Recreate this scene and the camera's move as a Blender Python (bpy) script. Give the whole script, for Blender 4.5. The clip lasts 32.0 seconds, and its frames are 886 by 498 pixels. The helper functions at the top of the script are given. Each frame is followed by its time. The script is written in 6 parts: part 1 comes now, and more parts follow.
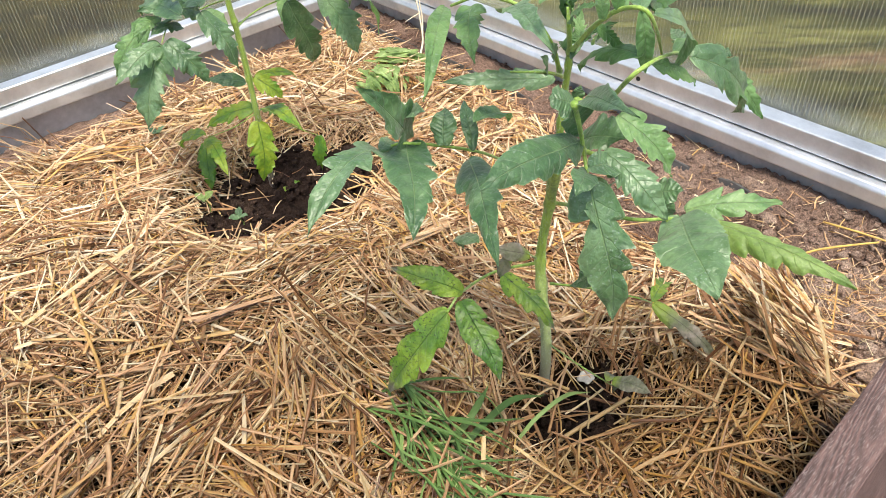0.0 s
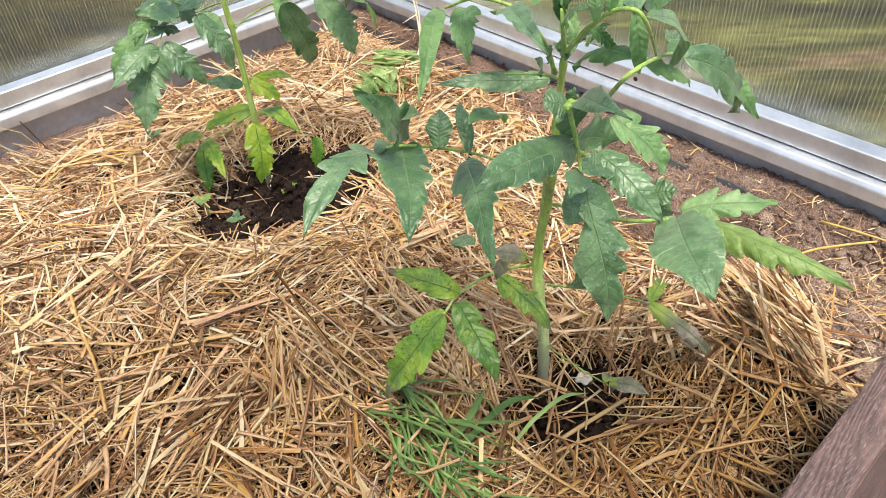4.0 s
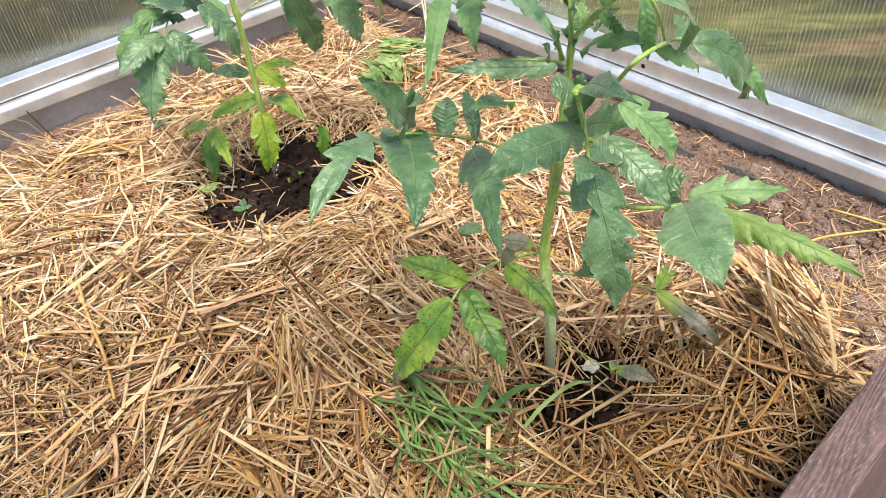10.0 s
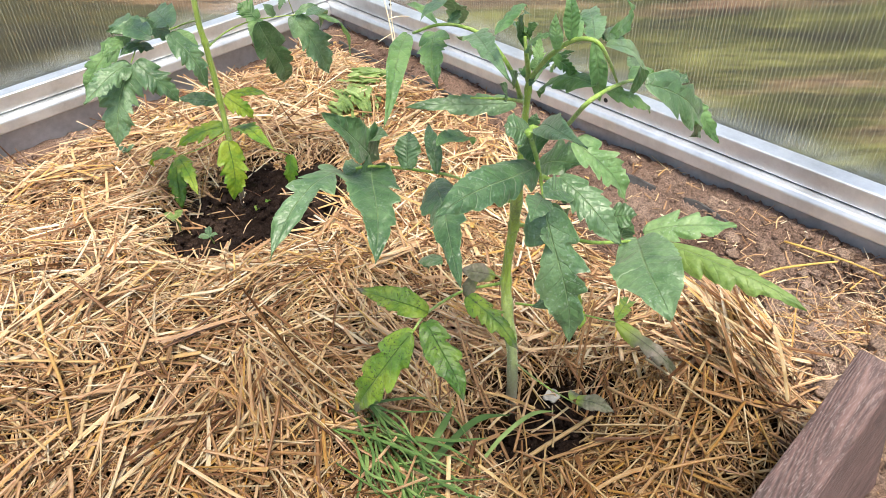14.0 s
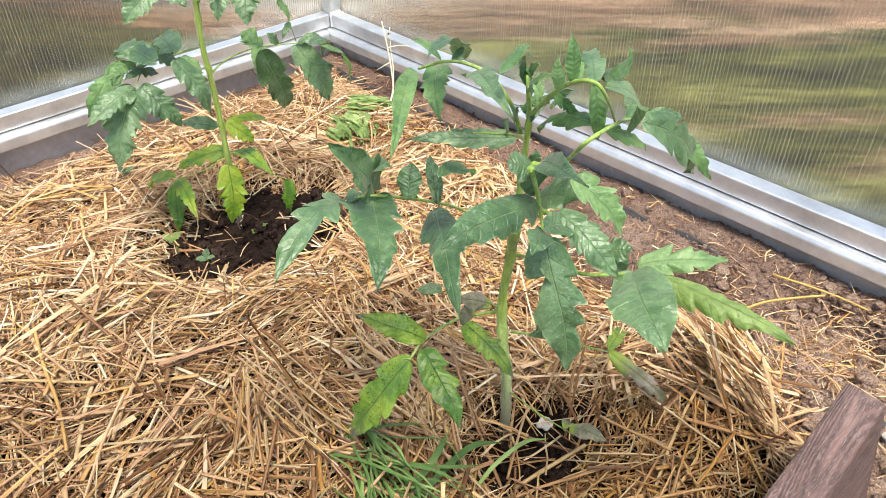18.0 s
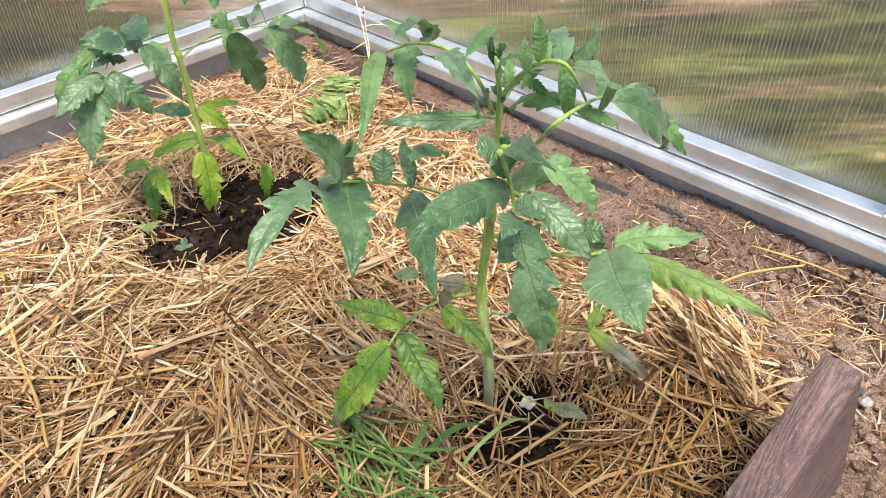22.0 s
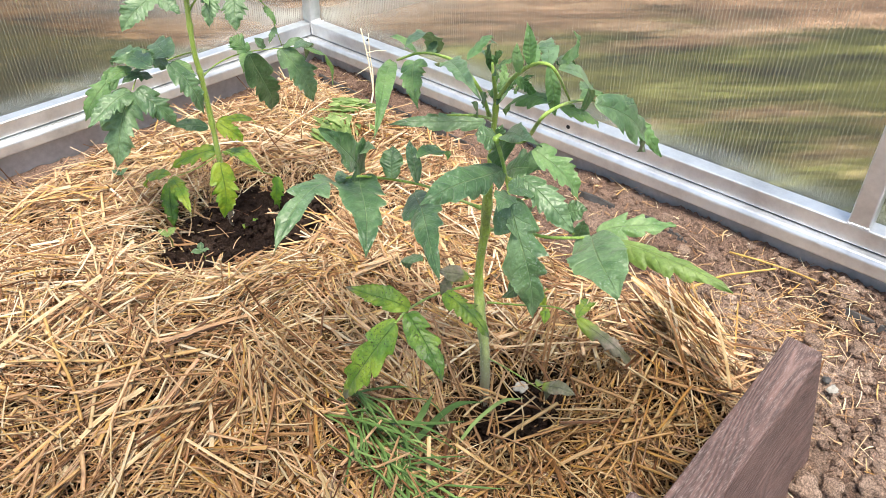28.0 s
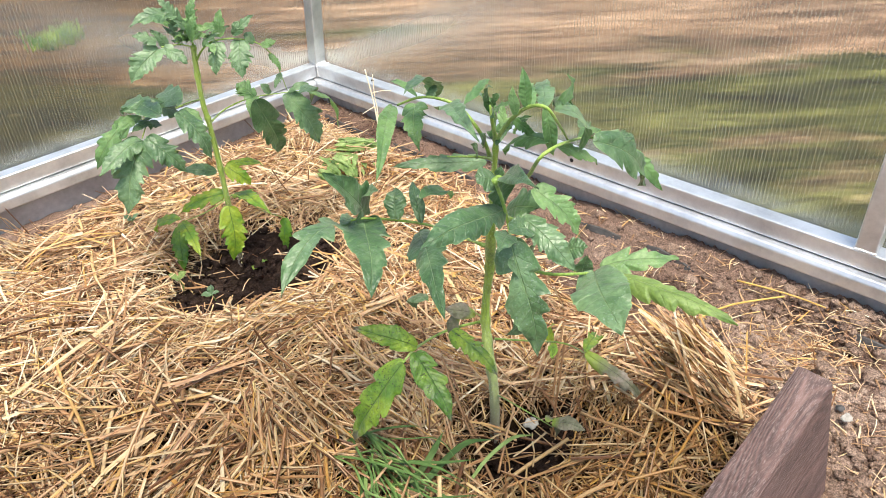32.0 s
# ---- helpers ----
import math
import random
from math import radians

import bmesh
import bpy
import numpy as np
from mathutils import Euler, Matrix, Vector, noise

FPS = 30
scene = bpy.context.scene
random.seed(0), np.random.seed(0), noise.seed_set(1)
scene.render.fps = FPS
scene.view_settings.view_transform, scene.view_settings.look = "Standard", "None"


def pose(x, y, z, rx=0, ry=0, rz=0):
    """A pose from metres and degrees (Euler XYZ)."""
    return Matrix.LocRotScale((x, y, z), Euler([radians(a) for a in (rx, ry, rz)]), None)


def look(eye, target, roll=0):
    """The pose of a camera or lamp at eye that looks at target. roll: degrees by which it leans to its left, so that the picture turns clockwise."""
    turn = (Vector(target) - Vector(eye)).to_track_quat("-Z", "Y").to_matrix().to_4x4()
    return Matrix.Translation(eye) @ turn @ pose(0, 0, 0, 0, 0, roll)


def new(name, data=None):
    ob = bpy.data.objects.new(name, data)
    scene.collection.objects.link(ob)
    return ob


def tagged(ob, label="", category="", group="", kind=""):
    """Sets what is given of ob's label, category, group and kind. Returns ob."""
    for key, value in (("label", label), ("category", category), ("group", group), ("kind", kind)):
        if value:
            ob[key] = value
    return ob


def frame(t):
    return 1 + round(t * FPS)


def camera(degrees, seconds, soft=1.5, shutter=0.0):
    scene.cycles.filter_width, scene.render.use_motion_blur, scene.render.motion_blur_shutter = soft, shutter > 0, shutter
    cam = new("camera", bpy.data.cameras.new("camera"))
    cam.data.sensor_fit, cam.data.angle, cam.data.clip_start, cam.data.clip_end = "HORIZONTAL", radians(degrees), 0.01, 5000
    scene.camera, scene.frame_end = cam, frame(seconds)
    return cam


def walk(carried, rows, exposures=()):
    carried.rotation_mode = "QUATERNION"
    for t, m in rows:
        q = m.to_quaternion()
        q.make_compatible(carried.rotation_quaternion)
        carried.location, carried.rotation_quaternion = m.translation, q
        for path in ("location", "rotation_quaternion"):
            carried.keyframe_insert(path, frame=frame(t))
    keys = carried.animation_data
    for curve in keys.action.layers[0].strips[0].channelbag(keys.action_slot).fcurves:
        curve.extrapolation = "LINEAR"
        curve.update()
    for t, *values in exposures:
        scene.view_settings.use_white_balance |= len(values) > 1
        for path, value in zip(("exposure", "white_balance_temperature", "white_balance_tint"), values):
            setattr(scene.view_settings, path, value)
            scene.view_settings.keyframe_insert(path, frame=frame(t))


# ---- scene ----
cam = camera(63.68, 32.0, 0.8)
# seconds, x, y, z, then the turn about x, y and z
PATH = [
    (0, -0.7495, -1.0869, 0.4436, 49.24, 3.13, -42.48),
    (0.5, -0.7469, -1.0886, 0.4444, 49.18, 3.41, -42.49),
    (1, -0.7471, -1.0888, 0.4442, 49.25, 3.44, -42.66),
    (1.5, -0.7469, -1.0905, 0.4436, 49.39, 3.60, -42.73),
    (2, -0.7470, -1.0898, 0.4451, 49.33, 3.68, -42.95),
    (2.5, -0.7475, -1.0900, 0.4458, 49.44, 3.70, -42.81),
    (3, -0.7474, -1.0907, 0.4447, 49.63, 3.78, -42.82),
    (3.5, -0.7470, -1.0883, 0.4444, 49.29, 3.46, -42.67),
    (5.5, -0.7467, -1.0886, 0.4430, 49.25, 3.33, -42.66),
    (6, -0.7474, -1.0875, 0.4440, 49.10, 3.23, -42.68),
    (6.5, -0.7460, -1.0890, 0.4439, 48.94, 3.50, -42.65),
    (7, -0.7460, -1.0892, 0.4438, 49.00, 3.70, -42.68),
    (7.5, -0.7464, -1.0897, 0.4436, 49.03, 3.77, -42.79),
    (8, -0.7463, -1.0899, 0.4436, 49.10, 3.87, -42.66),
    (8.5, -0.7459, -1.0895, 0.4439, 48.97, 3.96, -42.60),
    (9, -0.7474, -1.0888, 0.4429, 48.90, 3.73, -42.52),
    (9.5, -0.7462, -1.0879, 0.4433, 48.44, 3.70, -42.31),
    (10, -0.7472, -1.0878, 0.4425, 48.46, 3.80, -42.37),
    (10.5, -0.7460, -1.0887, 0.4426, 48.29, 4.02, -42.26),
    (11, -0.7485, -1.0893, 0.4444, 48.44, 4.20, -42.01),
    (11.5, -0.7506, -1.0888, 0.4492, 49.65, 3.90, -41.94),
    (12, -0.7537, -1.0875, 0.4453, 50.33, 2.84, -41.78),
    (12.5, -0.7533, -1.0834, 0.4450, 49.95, 1.50, -41.88),
    (13, -0.7386, -1.0998, 0.4488, 49.47, 2.07, -44.80),
    (13.5, -0.7416, -1.0980, 0.4499, 50.41, 2.78, -44.13),
    (14, -0.7433, -1.0954, 0.4505, 50.41, 2.05, -43.82),
    (14.5, -0.7460, -1.0949, 0.4524, 50.53, 1.83, -43.70),
    (16.5, -0.7459, -1.0981, 0.4552, 50.72, 1.98, -44.55),
    (17, -0.7476, -1.0961, 0.4564, 50.87, 1.47, -43.86),
    (17.5, -0.7473, -1.1014, 0.4589, 51.36, 2.55, -45.04),
    (18, -0.7525, -1.0954, 0.4604, 52.32, 0.68, -43.80),
    (18.5, -0.7424, -1.0851, 0.4599, 50.88, -1.20, -44.49),
    (19, -0.7445, -1.0974, 0.4654, 52.35, -0.66, -46.21),
    (19.5, -0.7450, -1.0969, 0.4590, 52.31, -0.52, -46.44),
    (20, -0.7414, -1.0943, 0.4579, 51.25, -0.09, -46.67),
    (20.5, -0.7432, -1.0893, 0.4543, 49.88, -0.99, -45.43),
    (21, -0.7396, -1.0952, 0.4553, 49.43, 0.44, -46.60),
    (21.5, -0.7427, -1.0974, 0.4561, 49.94, 1.04, -46.80),
    (22, -0.7425, -1.0972, 0.4618, 50.46, 1.45, -45.68),
    (22.5, -0.7443, -1.1066, 0.4656, 54.31, 1.05, -45.47),
    (23, -0.7475, -1.1115, 0.4646, 55.78, 1.51, -44.44),
    (23.5, -0.7497, -1.1067, 0.4632, 55.09, 1.67, -44.20),
    (24, -0.7484, -1.1081, 0.4628, 54.67, 2.07, -44.22),
    (24.5, -0.7487, -1.1065, 0.4616, 54.05, 1.80, -44.32),
    (25, -0.7489, -1.1071, 0.4599, 54.01, 1.73, -44.31),
    (25.5, -0.7480, -1.1079, 0.4616, 54.13, 1.93, -44.46),
    (27.5, -0.8138, -1.1608, 0.4935, 57.06, 1.57, -45.07),
    (28, -0.7957, -1.1421, 0.4723, 53.16, 0.98, -45.82),
    (28.5, -0.7921, -1.1389, 0.4663, 51.77, 2.49, -42.68),
    (29, -0.7950, -1.1352, 0.4649, 51.25, 2.98, -40.84),
    (29.5, -0.7924, -1.1380, 0.4664, 50.40, 3.58, -41.53),
    (30, -0.7951, -1.1404, 0.4682, 50.87, 3.65, -42.14),
    (30.5, -0.8025, -1.1461, 0.4789, 55.77, 2.62, -44.21),
    (31, -0.8030, -1.1485, 0.4795, 56.82, 1.12, -45.24),
    (31.5, -0.8014, -1.1483, 0.4777, 56.21, 1.22, -45.33),
    (32, -0.7930, -1.1472, 0.4800, 55.73, 2.78, -46.00),
]
# the clip's camera shifts its exposure a little on the way
STOPS = [(0, 0.48), (6, 0.51), (12, 0.57), (13.5, 0.53), (18, 0.56), (22, 0.51), (25, 0.53), (29, 0.56), (32, 0.56)]
walk(cam, [(r[0], pose(*r[1:])) for r in PATH], STOPS)

# ---- world, sun, exposure ----
world = bpy.data.worlds.new("sky")
scene.world = world
world.use_nodes = True
wn = world.node_tree.nodes
sky = wn.new("ShaderNodeTexSky")
sky.sky_type = "NISHITA"
sky.sun_disc = False
sky.sun_elevation = radians(72)
sky.sun_rotation = radians(206)
sky.air_density = 1.0
sky.dust_density = 3.0
world.node_tree.links.new(sky.outputs[0], wn["Background"].inputs[0])
wn["Background"].inputs[1].default_value = 0.20

sun = new("sun", bpy.data.lights.new("sun", "SUN"))
sun.data.energy = 3.1
sun.data.angle = radians(22)
sun.data.color = (1.0, 0.93, 0.79)
sun.matrix_world = look((-0.43, -0.88, 3.0), (0, 0, 0))


# ---- materials ----
def material(name):
    m = bpy.data.materials.new(name)
    m.use_nodes = True
    nt = m.node_tree
    return m, nt, nt.nodes["Principled BSDF"]


def node(nt, kind, **inputs):
    n = nt.nodes.new(kind)
    for key, value in inputs.items():
        n.inputs[key.replace("_", " ")].default_value = value
    return n


def ramp(nt, source, stops):
    """A colour ramp fed by a socket; stops are (position, rgb)."""
    r = nt.nodes.new("ShaderNodeValToRGB")
    e = r.color_ramp.elements
    while len(e) < len(stops):
        e.new(0.5)
    for k, (p, c) in zip(e, stops):
        k.position, k.color = p, (*c, 1)
    nt.links.new(source, r.inputs[0])
    return r.outputs[0]


def mix(nt, fac, a, b, mode="MIX"):
    n = nt.nodes.new("ShaderNodeMix")
    n.data_type, n.blend_type = "RGBA", mode
    for k, v in ((0, fac), (6, a), (7, b)):
        if isinstance(v, (int, float)):
            n.inputs[k].default_value = v
        elif isinstance(v, tuple):
            n.inputs[k].default_value = (*v, 1)
        else:
            nt.links.new(v, n.inputs[k])
    return n.outputs[2]


def noise_tex(nt, scale, detail=4, rough=0.6, coord="Object", stretch=None):
    tc = nt.nodes.new("ShaderNodeTexCoord")
    out = tc.outputs[coord]
    if stretch:
        mp = nt.nodes.new("ShaderNodeMapping")
        mp.inputs["Scale"].default_value = stretch
        nt.links.new(out, mp.inputs[0])
        out = mp.outputs[0]
    n = node(nt, "ShaderNodeTexNoise", Scale=scale, Detail=detail, Roughness=rough)
    nt.links.new(out, n.inputs[0])
    return n.outputs[0]


def bump(nt, bsdf, height, strength, distance):
    b = node(nt, "ShaderNodeBump", Strength=strength, Distance=distance)
    nt.links.new(height, b.inputs["Height"])
    nt.links.new(b.outputs[0], bsdf.inputs["Normal"])


def m_soil(name, dark, mid, light):
    m, nt, b = material(name)
    n1 = noise_tex(nt, 9, 5)
    n2 = noise_tex(nt, 620, 8, 0.8)
    c1 = ramp(nt, n1, [(0.35, dark), (0.55, mid), (0.72, light)])
    c2 = ramp(nt, n2, [(0.39, (0.12, 0.12, 0.12)), (0.5, (0.47, 0.47, 0.47)), (0.61, (0.94, 0.92, 0.88))])
    c = mix(nt, 0.9, c1, c2, "OVERLAY")
    isl = nt.nodes.new("ShaderNodeNewGeometry").outputs["Random Per Island"]
    c = mix(nt, 0.55, c, ramp(nt, isl, [(0.0, (0.28, 0.28, 0.28)), (0.5, (0.5, 0.49, 0.48)), (1.0, (0.74, 0.72, 0.69))]), "OVERLAY")
    nt.links.new(c, b.inputs["Base Color"])
    b.inputs["Roughness"].default_value = 0.95
    b.inputs["Specular IOR Level"].default_value = 0.15
    bump(nt, b, noise_tex(nt, 520, 8, 0.8), 1.0, 0.004)
    return m


def m_straw(name, source="island", gap_shade=1.0):
    m, nt, b = material(name)
    if source == "island":
        rnd = nt.nodes.new("ShaderNodeNewGeometry").outputs["Random Per Island"]
    else:
        rnd = nt.nodes.new("ShaderNodeObjectInfo").outputs["Random"]
    c = ramp(nt, rnd, [(0.0, (0.13, 0.055, 0.022)), (0.10, (0.30, 0.150, 0.066)), (0.25, (0.52, 0.310, 0.155)),
                       (0.43, (0.70, 0.465, 0.270)), (0.62, (0.83, 0.62, 0.415)), (0.72, (0.70, 0.43, 0.125)), (0.81, (0.83, 0.63, 0.355)), (1.0, (0.96, 0.86, 0.67))])
    # darker copy: shade between the stalks put into the straw's colour
    if gap_shade < 1:
        c = mix(nt, 1.0, c, (gap_shade, gap_shade * 0.88, gap_shade * 0.76), "MULTIPLY")
    # fibres run along each straw
    att = nt.nodes.new("ShaderNodeAttribute")
    att.attribute_name = "fibre"
    fib = node(nt, "ShaderNodeTexNoise", Scale=1.0, Detail=3, Roughness=0.6)
    nt.links.new(att.outputs["Vector"], fib.inputs[0])
    c = mix(nt, 0.75, c, ramp(nt, fib.outputs[0], [(0.30, (0.24, 0.22, 0.20)), (0.5, (0.5, 0.5, 0.5)), (0.70, (0.76, 0.76, 0.75))]), "OVERLAY")
    n = noise_tex(nt, 130, 5, 0.7)
    c = mix(nt, 0.5, c, ramp(nt, n, [(0.3, (0.28, 0.25, 0.22)), (0.5, (0.5, 0.5, 0.5)), (0.7, (0.72, 0.72, 0.70))]), "OVERLAY")
    big = noise_tex(nt, 5, 3)
    c = mix(nt, 0.20, c, ramp(nt, big, [(0.35, (0.36, 0.31, 0.26)), (0.6, (0.58, 0.57, 0.55))]), "OVERLAY")
    # browner straw in two patches, with the dim foreground's shade put into the colour
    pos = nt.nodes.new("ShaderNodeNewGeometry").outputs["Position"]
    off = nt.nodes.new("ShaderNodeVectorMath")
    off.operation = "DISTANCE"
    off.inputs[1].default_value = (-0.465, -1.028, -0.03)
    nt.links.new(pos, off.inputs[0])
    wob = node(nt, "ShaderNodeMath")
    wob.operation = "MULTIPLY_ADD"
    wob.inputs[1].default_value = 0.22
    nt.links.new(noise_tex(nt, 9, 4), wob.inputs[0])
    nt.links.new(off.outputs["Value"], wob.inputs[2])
    brown_shade = ramp(nt, wob.outputs[0], [(0.22, (1.2, 1.2, 1.2)), (0.265, (0.85, 0.85, 0.85)), (0.295, (0, 0, 0))])
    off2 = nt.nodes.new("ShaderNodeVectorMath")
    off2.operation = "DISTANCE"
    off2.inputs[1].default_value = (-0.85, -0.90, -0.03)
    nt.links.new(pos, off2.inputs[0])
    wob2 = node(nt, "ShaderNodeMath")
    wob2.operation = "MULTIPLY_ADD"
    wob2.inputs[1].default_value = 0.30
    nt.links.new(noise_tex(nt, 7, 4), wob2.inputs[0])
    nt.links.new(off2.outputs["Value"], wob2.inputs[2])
    brown_shade = mix(nt, 1.0, brown_shade, ramp(nt, wob2.outputs[0], [(0.30, (0.90, 0.90, 0.90)), (0.52, (0.58, 0.58, 0.58)), (0.74, (0, 0, 0))]), "LIGHTEN")
    c = mix(nt, brown_shade, c, mix(nt, 1.0, c, (0.45, 0.38, 0.28), "MULTIPLY"))
    nt.links.new(c, b.inputs["Base Color"])
    b.inputs["Roughness"].default_value = 0.38
    b.inputs["Specular IOR Level"].default_value = 0.5
    bump(nt, b, noise_tex(nt, 600, 4, 0.7), 0.45, 0.001)
    # dry stalks let some light through
    tr = nt.nodes.new("ShaderNodeBsdfTranslucent")
    nt.links.new(c, tr.inputs[0])
    ms = nt.nodes.new("ShaderNodeMixShader")
    ms.inputs[0].default_value = 0.16
    nt.links.new(b.outputs[0], ms.inputs[1])
    nt.links.new(tr.outputs[0], ms.inputs[2])
    nt.links.new(ms.outputs[0], nt.nodes["Material Output"].inputs[0])
    return m


def m_metal(name, col, rough, metal=0.62):
    m, nt, b = material(name)
    n1 = noise_tex(nt, 14, 5, 0.65)
    n2 = noise_tex(nt, 120, 5, 0.7)
    k = tuple(v * 0.72 for v in col)
    c = ramp(nt, n1, [(0.32, k), (0.6, col)])
    c = mix(nt, 0.25, c, ramp(nt, n2, [(0.35, (0.3, 0.3, 0.3)), (0.65, (0.7, 0.7, 0.7))]), "OVERLAY")
    nt.links.new(c, b.inputs["Base Color"])
    b.inputs["Metallic"].default_value = metal
    r = nt.nodes.new("ShaderNodeMapRange")
    r.inputs[3].default_value, r.inputs[4].default_value = rough - 0.08, rough + 0.14
    nt.links.new(n1, r.inputs[0])
    nt.links.new(r.outputs[0], b.inputs["Roughness"])
    bump(nt, b, n2, 0.06, 0.001)
    return m


def m_plain(name, col, rough=0.6, metal=0.0, grain=80, amount=0.3, relief=0.15):
    m, nt, b = material(name)
    n = noise_tex(nt, grain, 5, 0.65)
    c = mix(nt, amount, col, ramp(nt, n, [(0.3, (0.2, 0.2, 0.2)), (0.7, (0.8, 0.8, 0.8))]), "OVERLAY")
    nt.links.new(c, b.inputs["Base Color"])
    b.inputs["Roughness"].default_value = rough
    b.inputs["Metallic"].default_value = metal
    bump(nt, b, n, relief, 0.002)
    return m


def m_wood(name):
    m, nt, b = material(name)
    n1 = noise_tex(nt, 9, 2, 0.5, stretch=(0.22, 1.6, 1.6))
    n2 = noise_tex(nt, 1500, 4, 0.75, stretch=(0.14, 1.0, 1.0))
    n4 = noise_tex(nt, 420, 5, 0.75, stretch=(0.05, 1.0, 1.0))
    n3 = noise_tex(nt, 24, 5, 0.65, stretch=(0.35, 1, 1))
    ring = node(nt, "ShaderNodeMath")
    ring.operation = "MULTIPLY"
    ring.inputs[1].default_value = 300.0
    nt.links.new(n1, ring.inputs[0])
    wav = node(nt, "ShaderNodeMath")
    wav.operation = "SINE"
    nt.links.new(ring.outputs[0], wav.inputs[0])
    half = nt.nodes.new("ShaderNodeMapRange")
    half.inputs[1].default_value, half.inputs[2].default_value = -1.0, 1.0
    nt.links.new(wav.outputs[0], half.inputs[0])
    c = ramp(nt, n3, [(0.3, (0.070, 0.038, 0.032)), (0.5, (0.118, 0.069, 0.059)), (0.7, (0.178, 0.113, 0.098))])
    c = mix(nt, 0.55, c, ramp(nt, half.outputs[0], [(0.0, (0.25, 0.25, 0.25)), (0.6, (0.5, 0.5, 0.5)), (1.0, (0.80, 0.79, 0.80))]), "OVERLAY")
    c = mix(nt, ramp(nt, n2, [(0.52, (0, 0, 0)), (0.66, (0.70, 0.70, 0.70))]), c, (0.36, 0.29, 0.27))
    c = mix(nt, 0.6, c, ramp(nt, n4, [(0.34, (0.16, 0.16, 0.16)), (0.5, (0.5, 0.5, 0.5)), (0.68, (0.72, 0.70, 0.70))]), "OVERLAY")
    nt.links.new(c, b.inputs["Base Color"])
    b.inputs["Roughness"].default_value = 0.6
    hgt = mix(nt, 0.35, mix(nt, 0.5, n2, n4), half.outputs[0])
    bump(nt, b, hgt, 0.8, 0.0016)
    return m


def m_pane(name, streak):
    """Twin-wall sheet: the outer skin, which blurs what lies behind it."""
    m, nt, b = material(name)
    nt.nodes.remove(b)
    out = nt.nodes["Material Output"]
    ref = node(nt, "ShaderNodeBsdfRefraction", IOR=1.05, Roughness=0.02, Color=(0.93, 0.94, 0.90, 1))
    # each channel of the sheet bends the view a little differently
    cell = noise_tex(nt, 1.0, 2, 0.5, stretch=(230, 230, 22))
    bend = node(nt, "ShaderNodeBump", Strength=0.55, Distance=0.004)
    nt.links.new(cell, bend.inputs["Height"])
    nt.links.new(bend.outputs[0], ref.inputs["Normal"])
    haze = node(nt, "ShaderNodeBsdfDiffuse", Color=(0.75, 0.78, 0.74, 1))
    gl = node(nt, "ShaderNodeBsdfGlossy", Roughness=0.22, Color=(0.9, 0.9, 0.9, 1))
    n = noise_tex(nt, 6, 4, 0.6, stretch=streak)
    f = nt.nodes.new("ShaderNodeMapRange")
    f.inputs[1].default_value, f.inputs[2].default_value = 0.3, 0.7
    f.inputs[3].default_value, f.inputs[4].default_value = 0.004, 0.026
    nt.links.new(n, f.inputs[0])
    # the rail's pale reflection low in the sheet, put in as patchy haze
    sep = nt.nodes.new("ShaderNodeSeparateXYZ")
    nt.links.new(nt.nodes.new("ShaderNodeTexCoord").outputs["Object"], sep.inputs[0])
    low = nt.nodes.new("ShaderNodeMapRange")
    low.interpolation_type = "SMOOTHSTEP"
    low.inputs[1].default_value, low.inputs[2].default_value = 0.0, 0.034
    low.inputs[3].default_value, low.inputs[4].default_value = 0.42, 0.0
    nt.links.new(sep.outputs[2], low.inputs[0])
    rail_haze = nt.nodes.new("ShaderNodeMath")
    rail_haze.operation = "MULTIPLY"
    nt.links.new(low.outputs[0], rail_haze.inputs[0])
    nt.links.new(noise_tex(nt, 40, 4, 0.6), rail_haze.inputs[1])
    # glare that rises from the corner, painted as a milky band on both sheets
    run = nt.nodes.new("ShaderNodeVectorMath")
    run.operation = "LENGTH"
    flat = nt.nodes.new("ShaderNodeVectorMath")
    flat.operation = "MULTIPLY"
    flat.inputs[1].default_value = (1, 1, 0)
    nt.links.new(nt.nodes.new("ShaderNodeTexCoord").outputs["Object"], flat.inputs[0])
    nt.links.new(flat.outputs[0], run.inputs[0])
    slope = nt.nodes.new("ShaderNodeMath")
    slope.operation = "MULTIPLY_ADD"
    slope.inputs[1].default_value = -0.40
    nt.links.new(run.outputs["Value"], slope.inputs[0])
    nt.links.new(sep.outputs[2], slope.inputs[2])
    rel = nt.nodes.new("ShaderNodeMath")
    rel.operation = "DIVIDE"
    nt.links.new(slope.outputs[0], rel.inputs[0])
    wide = nt.nodes.new("ShaderNodeMath")
    wide.operation = "MULTIPLY_ADD"
    wide.inputs[1].default_value, wide.inputs[2].default_value = 0.13, 0.022
    nt.links.new(run.outputs["Value"], wide.inputs[0])
    nt.links.new(wide.outputs[0], rel.inputs[1])
    ab = nt.nodes.new("ShaderNodeMath")
    ab.operation = "ABSOLUTE"
    nt.links.new(rel.outputs[0], ab.inputs[0])
    band = nt.nodes.new("ShaderNodeMapRange")
    band.interpolation_type = "SMOOTHSTEP"
    band.inputs[1].default_value, band.inputs[2].default_value = 0.0, 1.0
    band.inputs[3].default_value, band.inputs[4].default_value = 0.55, 0.0
    nt.links.new(ab.outputs[0], band.inputs[0])
    fade = nt.nodes.new("ShaderNodeMapRange")
    fade.interpolation_type = "SMOOTHSTEP"
    fade.inputs[1].default_value, fade.inputs[2].default_value = 0.08, 0.65
    fade.inputs[3].default_value, fade.inputs[4].default_value = 1.0, 0.0
